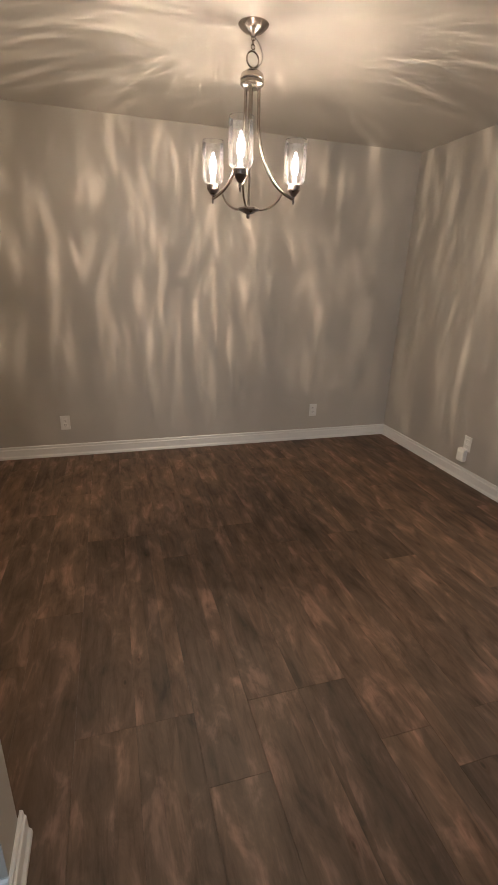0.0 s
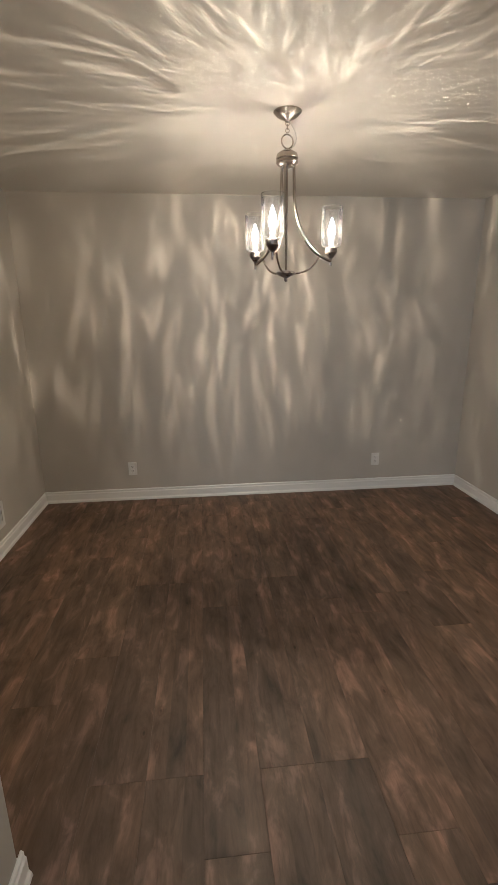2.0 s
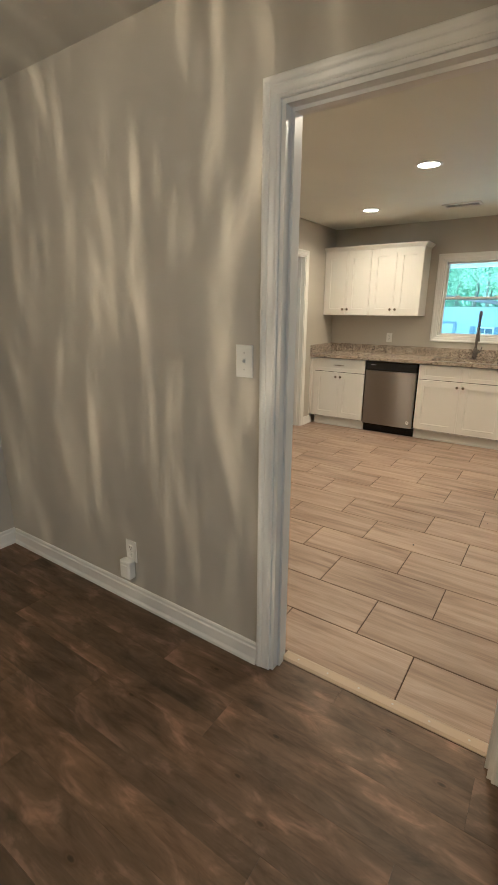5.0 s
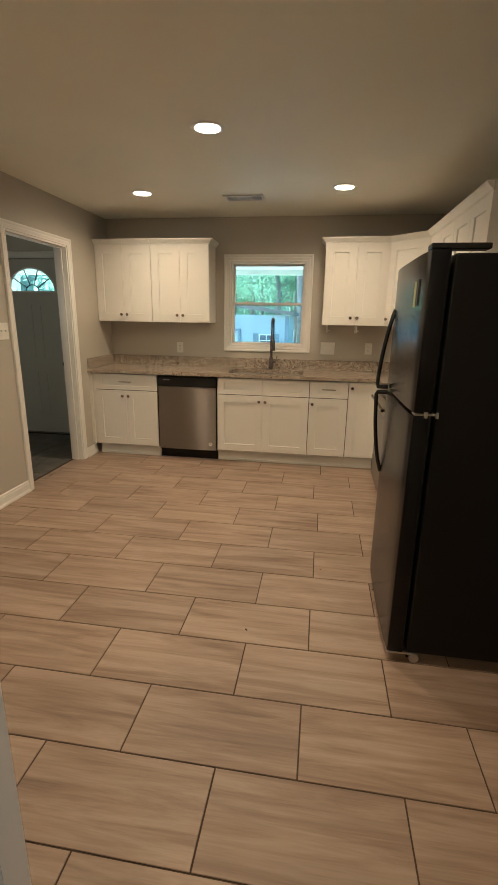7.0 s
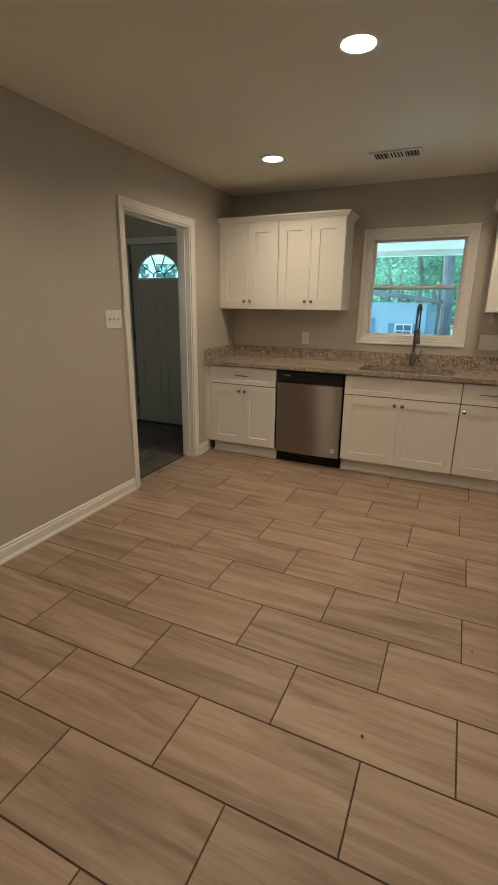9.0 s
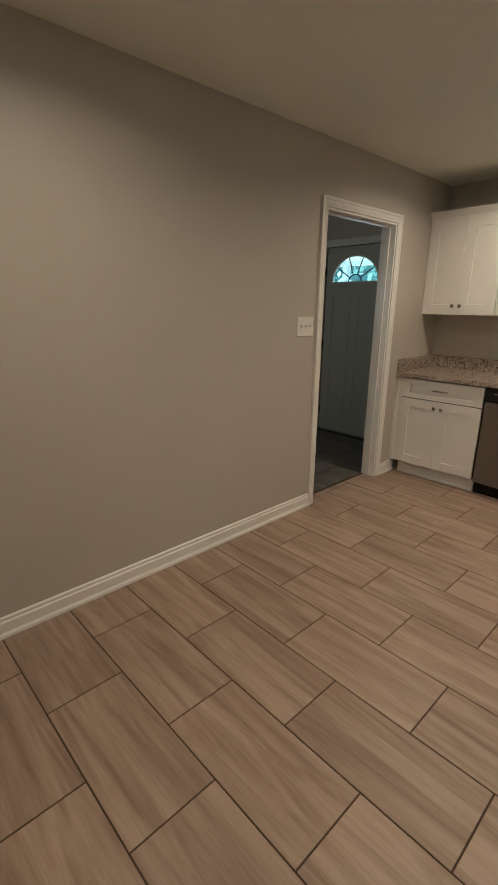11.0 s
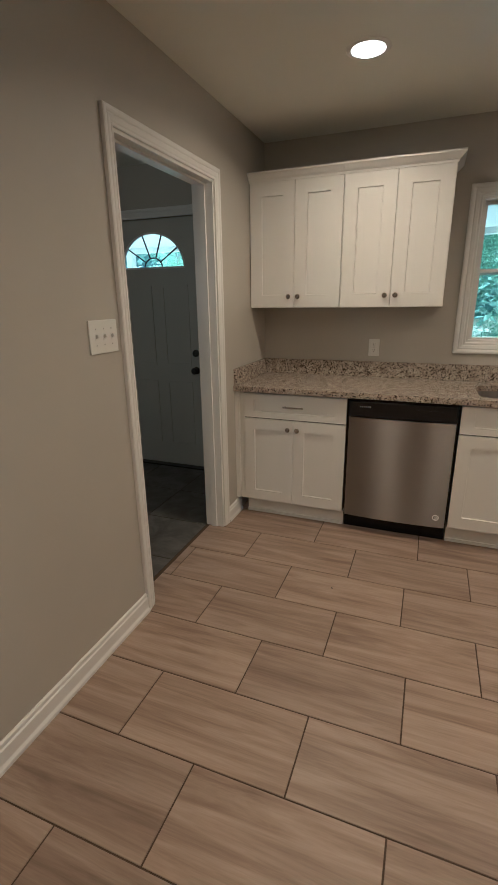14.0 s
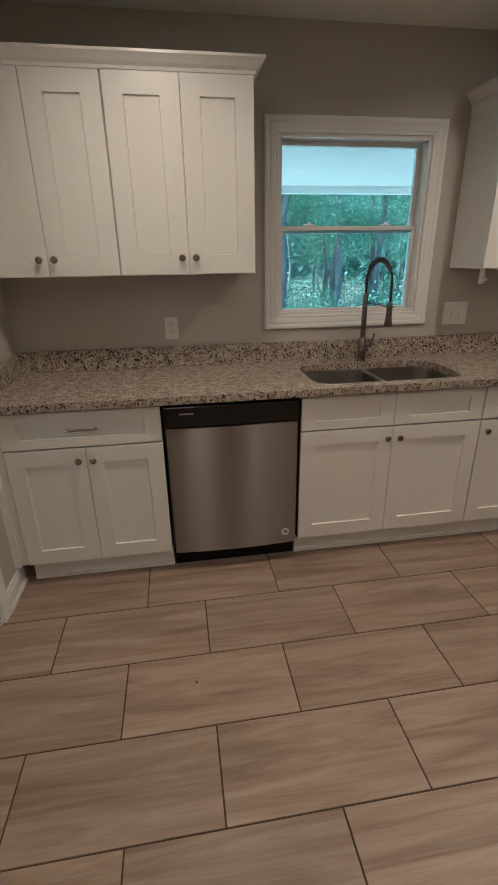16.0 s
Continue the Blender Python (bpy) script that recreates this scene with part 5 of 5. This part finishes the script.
for a in CH_TURN:
    c, s = math.cos(radians(a)), math.sin(radians(a))
    def rad(r, z):
        return (r * c, r * s, z)
    b = bmesh.new()
    tube(b, [rad(0.034, 2.235), rad(0.036, 2.16)] + curve(rad(0.037, 2.10), rad(0.050, 1.96), rad(0.11, 1.87), rad(0.175, 1.835), 14) + [rad(0.218, 1.815), rad(CH_R, 1.812)], 0.0072, 10)
    part("arm", b, M_NICKEL, chd, smooth=True)
    b = bmesh.new()
    tube(b, curve(rad(0.040, 1.750), rad(0.10, 1.752), rad(0.145, 1.775), rad(0.172, 1.834), 10), 0.005, 8)
    part("lower_brace", b, M_NICKEL, chd, smooth=True)
    b = bmesh.new()
    lathe(b, [(0, 1.788), (0.005, 1.788), (0.006, 1.822), (0.012, 1.826), (0.026, 1.846), (0.031, 1.850), (0.031, 1.872), (0.026, 1.875), (0, 1.875)], 20, (CH_R * c, CH_R * s, 0))
    hold = part("shade_holder", b, M_NICKEL_D, chd, smooth=True)
    b = bmesh.new()
    lathe(b, [(0.028, 1.8755), (0.040, 1.878), (0.049, 1.888), (0.0525, 1.902), (0.0525, 2.058), (0.0515, 2.061), (0.0505, 2.058)], 36, (CH_R * c, CH_R * s, 0))
    part("glass_shade", b, M_SEEDED, chd, "clear seeded glass cylinder shade", True)
    b = bmesh.new()
    cyl(b, (CH_R * c, CH_R * s, 1.875), (CH_R * c, CH_R * s, 1.915), 0.010, n=12)
    part("candle_socket", b, M_PLASTIC, hold)
    b = bmesh.new()
    lathe(b, [(0, -0.040), (0.009, -0.039), (0.016, -0.020), (0.0175, -0.003), (0.0160, 0.010), (0.014, 0.020), (0.007, 0.043), (0.002, 0.057), (0, 0.059)], 24)
    bulb = part("bulb", b, M_BULB, chd, "glowing flame-shaped bulb", True)
    bulb.location = (CH_R * c, CH_R * s, 1.955)

# dark crumbs lying on the tiles
for cx, cy, cs in ((4.101, 1.754, 0.007), (4.72, 1.40, 0.005), (4.56, 1.11, 0.006), (6.041, 3.047, 0.005)):
    b = bmesh.new()
    lathe(b, [(0, 0), (cs, 0.0008), (cs * 0.7, cs * 0.5), (0, cs * 0.6)], 7, (0, 0, 0))
    ob = tagged(new("crumb", mesh_of("crumb", b, M_OIL)), "small dark crumb lying on the tile floor", "debris", "crumbs on the floor")
    ob.matrix_world = pose(cx, cy, 0.0002, 0, 0, 40) @ Matrix.Diagonal((1.3, 0.7, 1, 1))

# ---- outside ----
bm = bmesh.new()
bmesh.ops.create_grid(bm, x_segments=2, y_segments=2, size=600)
bmesh.ops.translate(bm, verts=bm.verts, vec=(0, 0, -0.6))
structure("ground", bm, M_GROUND, "leaf-strewn grassy ground around the house", "ground")

bm = bmesh.new()
box(bm, KE + 0.14, 11.55, -3.0, 8.0, 2.335, 2.455)
structure("porch_ceiling", bm, M_PORCH, "white porch ceiling outside the window", "porch")
bm = bmesh.new()
box(bm, 11.30, 11.42, -3.0, 8.0, 2.25, 2.334)
structure("porch_beam", bm, M_PORCH, "white porch edge beam", "beam")
bm = bmesh.new()
box(bm, KE + 0.14, 11.6, -3.0, 8.0, -0.59, -0.15)
structure("porch_slab", bm, painted("concrete", (0.36, 0.35, 0.32), 0.9, 0.12, 30, 0.3), "pale concrete porch slab", "porch")
for py in (-2.9, 7.8):
    b = soft_box(11.30, 11.42, py - 0.06, py + 0.06, -0.15, 2.25, 0.005)
    tagged(new("porch_post", mesh_of("porch_post", b, M_PORCH)), "white square porch post", "post", "porch posts")

shed = thing("shed", pose(16.0, 2.45, -0.6), "pale blue lap-sided garden shed with dark trim", "shed")
b = bmesh.new()
box(b, 0.03, 2.9, 0.03, 3.4, 0, 2.15)
part("wall", b, M_SIDING, shed)
for k in range(14):
    b = bmesh.new()
    z0 = 0.05 + 0.15 * k
    prof = [(0, 0), (0.022, 0), (0.006, 0.148), (0, 0.148)]
    extrude_profile(b, prof, (0.03, 0.03, z0), (0.03, 3.4, z0), (-1, 0, 0))
    extrude_profile(b, prof, (0.03, 0.03, z0), (2.9, 0.03, z0), (0, -1, 0))
    part("siding_board", b, M_SIDING, shed)
b = bmesh.new()
vs = [b.verts.new(p) for p in ((-0.15, -0.15, 2.14), (3.05, -0.15, 2.14), (3.05, 3.6, 2.62), (-0.15, 3.6, 2.62), (-0.15, -0.15, 2.24), (3.05, -0.15, 2.24), (3.05, 3.6, 2.72), (-0.15, 3.6, 2.72))]
for i in ((0, 3, 2, 1), (4, 5, 6, 7), (0, 1, 5, 4), (1, 2, 6, 5), (2, 3, 7, 6), (3, 0, 4, 7)):
    b.faces.new([vs[k] for k in i])
part("roof", b, M_SHINGLE, shed)
b = bmesh.new()
box(b, -0.012, 0.03, -0.01, 0.10, 0, 2.12)
part("corner_board", b, M_SHEDTRIM, shed)
b = bmesh.new()
box(b, -0.02, 0.03, 0.42, 0.86, 0.95, 1.60)
swn = part("window", b, M_PORCH, shed)
b = bmesh.new()
box(b, -0.026, -0.018, 0.45, 0.83, 0.98, 1.57)
part("pane", b, painted("dark_pane", (0.12, 0.16, 0.2), 0.1), swn)
b = bmesh.new()
for zz in (1.12, 1.27, 1.42):
    box(b, -0.034, -0.027, 0.45, 0.83, zz - 0.012, zz + 0.012)
box(b, -0.0345, -0.0275, 0.63, 0.65, 0.98, 1.57)
part("muntin", b, M_PORCH, swn)
for y0 in (0.26, 0.90):
    b = bmesh.new()
    box(b, -0.02, 0.03, y0, y0 + 0.14, 0.93, 1.62)
    part("shutter", b, M_SHEDTRIM, shed)
b = bmesh.new()
box(b, -0.02, 0.03, 1.50, 2.40, 0.05, 1.68)
part("door", b, M_SIDING, shed)
b = bmesh.new()
box(b, -0.03, 0.03, 1.42, 1.50, 0.05, 1.74)
box(b, -0.03, 0.03, 2.40, 2.48, 0.05, 1.74)
box(b, -0.03, 0.03, 1.50, 2.40, 1.68, 1.74)
part("door_trim", b, M_SHEDTRIM, shed)

rng = random.Random(7)
def leaf_cloud(b, centres, count, size, rng):
    for _ in range(count):
        cx, cy, cz, sp = rng.choice(centres)
        p = Vector((cx + rng.gauss(0, sp), cy + rng.gauss(0, sp), cz + rng.gauss(0, sp * 0.6)))
        s = size * rng.uniform(0.6, 1.4)
        q = Euler((rng.uniform(-1, 1), rng.uniform(-1, 1), rng.uniform(0, 6.28))).to_quaternion()
        vs = [b.verts.new(p + q @ Vector(c)) for c in ((-s, 0, 0), (0, -s * 0.55, 0.02), (s, 0, 0), (0, s * 0.55, 0.02))]
        b.faces.new(vs)

def make_tree(seed, h, r, low):
    g = random.Random(seed)
    tr = thing("tree", pose(0, 0, -0.6), "tall green deciduous tree at the edge of woods", "tree", "woodland trees")
    b = bmesh.new()
    pts = [(g.gauss(0, 0.05) * k, g.gauss(0, 0.05) * k, h * k / 6) for k in range(7)]
    tube(b, pts, [r * (1 - 0.12 * k) for k in range(7)], 9)
    tips = []
    for k in range(9):
        z = h * (low + (1 - low) * k / 9)
        a = g.uniform(0, 6.28)
        ln = g.uniform(0.8, 1.9)
        base = Vector((0, 0, z))
        tip = base + Vector((math.cos(a) * ln, math.sin(a) * ln, g.uniform(0.2, 0.9)))
        tube(b, [base, base.lerp(tip, 0.5) + Vector((0, 0, 0.1)), tip], [r * 0.3, r * 0.2, r * 0.08], 5)
        tips.append((tip.x, tip.y, tip.z, g.uniform(0.35, 0.7)))
        mid = base.lerp(tip, 0.55)
        tips.append((mid.x, mid.y, mid.z, g.uniform(0.3, 0.55)))
    part("trunk", b, M_BARK, tr)
    b = bmesh.new()
    leaf_cloud(b, tips, 4800, 0.056, g)
    part("crown", b, M_LEAF, tr)
    return tr
kinds = [make_tree(11, 9.0, 0.13, 0.28), make_tree(12, 11.0, 0.21, 0.4), make_tree(13, 7.5, 0.075, 0.26), make_tree(14, 9.0, 0.10, 0.36)]
spots = [(24.0, -3.5), (19.55, 2.22)]
while len(spots) < 78:
    x = rng.uniform(20.5, 40)
    y = rng.uniform(-1, 1) * (4 + (x - 7) * 0.62) - 1.0
    if 15.5 < x < 19.5 and 1.6 < y < 6.4:
        continue
    if all((x - a) ** 2 + (y - c) ** 2 > 1.4 for a, c in spots):
        spots.append((x, y))
for k, (x, y) in enumerate(spots):
    m = pose(x, y, -0.6, 0, 0, rng.uniform(0, 360))
    if k < 4:
        kinds[k].matrix_world = m
    else:
        copy_thing(kinds[(0, 2, 3)[k % 3]], m)
b = bmesh.new()
cent = []
for _ in range(260):
    x = rng.uniform(15.5, 36)
    y = rng.uniform(-1, 1) * (3 + (x - 7) * 0.62) - 1.0
    if 15.2 < x < 19.6 and 1.9 < y < 6.4:
        continue
    cent.append((x, y, -0.6 + rng.uniform(0.15, 0.9), rng.uniform(0.25, 0.5)))
leaf_cloud(b, cent, 36000, 0.048, rng)
tagged(new("undergrowth", mesh_of("undergrowth", b, M_LEAF_D)), "dense low green undergrowth at the wood's edge", "undergrowth", kind="stuff")
b = bmesh.new()
box(b, 60, 60.5, -60, 60, -0.6, 14)
structure("backdrop", b, M_FAR_HAZE, "green wall of distant woods, painted pale for haze", "woods")
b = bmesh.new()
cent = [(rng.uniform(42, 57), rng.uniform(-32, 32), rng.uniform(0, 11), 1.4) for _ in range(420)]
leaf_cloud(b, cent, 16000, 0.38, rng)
tagged(new("far_foliage", mesh_of("far_foliage", b, M_LEAF_HAZE)), "dense far woodland foliage, painted pale for haze", "foliage", kind="stuff")

# ---- floor pieces ----
PIECES = {}
def piece(name, w, l, th, mat, key, chamfer=0.0012):
    k = (key, round(w, 3), round(l, 3))
    if k not in PIECES:
        b = bmesh.new()
        lo_ = [b.verts.new(p) for p in ((0, 0, -th), (w, 0, -th), (w, l, -th), (0, l, -th))]
        mi = [b.verts.new(p) for p in ((0, 0, -chamfer), (w, 0, -chamfer), (w, l, -chamfer), (0, l, -chamfer))]
        c = chamfer
        hi = [b.verts.new(p) for p in ((c, c, 0), (w - c, c, 0), (w - c, l - c, 0), (c, l - c, 0))]
        for p, q in ((lo_, mi), (mi, hi)):
            for j in range(4):
                b.faces.new((p[j], p[(j + 1) % 4], q[(j + 1) % 4], q[j]))
        b.faces.new(hi)
        b.faces.new(lo_[::-1])
        PIECES[k] = mesh_of(name, b, mat)
    return PIECES[k]

# kitchen tiles, half bond, long side along y
TX, TY, TS, TL, GAP = 3.70, 2.06, 0.3085, 0.6135, 0.0056
ROW_SLIP = {-2: 0.029, -1: -0.009, 0: 0.024, 1: -0.012, 2: 0.006, 3: -0.014, 4: -0.004, 5: -0.008, 6: -0.022, 7: 0.008, 8: 0.018, 9: 0.006, 10: -0.038}
for i in range(-3, 13):
    x1 = TX + TS * i - GAP / 2
    x0 = x1 - TS + GAP
    x0c, x1c = max(x0, 2.80), min(x1, KE + 0.0)
    if x1c - x0c < 0.02:
        continue
    off = TY + (TL / 2 if i % 2 else 0) + ROW_SLIP.get(i, 0)
    for k in range(-5, 6):
        y0, y1 = off + TL * k + GAP / 2, off + TL * (k + 1) - GAP / 2
        y0c, y1c = max(y0, KS), min(y1, KN + (0.10 if x0c > DOOR_B[0] - 0.2 and x1c < DOOR_B[1] + 0.25 else 0.0))
        if y1c - y0c < 0.02:
            continue
        t = new("tile", piece("tile", x1c - x0c, y1c - y0c, 0.003, M_TILE, "kt", 0.0010))
        t.parent = floor_tile
        t.location = (x0c, y0c, 0)
# entry tiles
for i in range(7):
    for k in range(6):
        x0, y0 = 4.62 + 0.46 * i, KN + 0.126 + 0.46 * k
        x1, y1 = min(x0 + 0.454, EX), min(y0 + 0.454, EN)
        if x1 - x0 < 0.03 or y1 - y0 < 0.03:
            continue
        t = new("tile", piece("slate_tile", x1 - x0, y1 - y0, 0.003, M_SLATE, "et", 0.0010))
        t.parent = floor_entry
        t.location = (x0, y0, 0)
# wood planks along y
PW, PL = 0.197, 1.22
prng = random.Random(21)
known = {0: 1.045, 1: 1.305, 3: 1.047, -1: 1.305, -2: 1.305, 2: 1.305, 9: 1.305, 10: 2.0}
i = -15
while True:
    x0 = 0.280 + PW * i
    if x0 > 2.735:
        break
    x0c, x1c = max(x0, SW), min(x0 + PW, 2.735)
    start = known.get(i, prng.uniform(0, PL)) - 4 * PL
    for k in range(9):
        y0, y1 = start + PL * k, start + PL * (k + 1)
        lo_y = SS if x0c < DE else DOOR_A[0]
        hi_y = DN if x0c + 0.02 < DE else DN
        y0c, y1c = max(y0, SS), min(y1, hi_y)
        if x1c < DW_ + 0.05:
            y1c = min(y1c, AS)
        if y1c - y0c < 0.03 or x1c - x0c < 0.01:
            continue
        t = new("plank", piece("plank", x1c - x0c - 0.0006, y1c - y0c - 0.0008, 0.0035, M_PLANK, "pl", 0.0003))
        t.parent = floor_wood
        t.location = (x0c, y0c, 0)
    i += 1
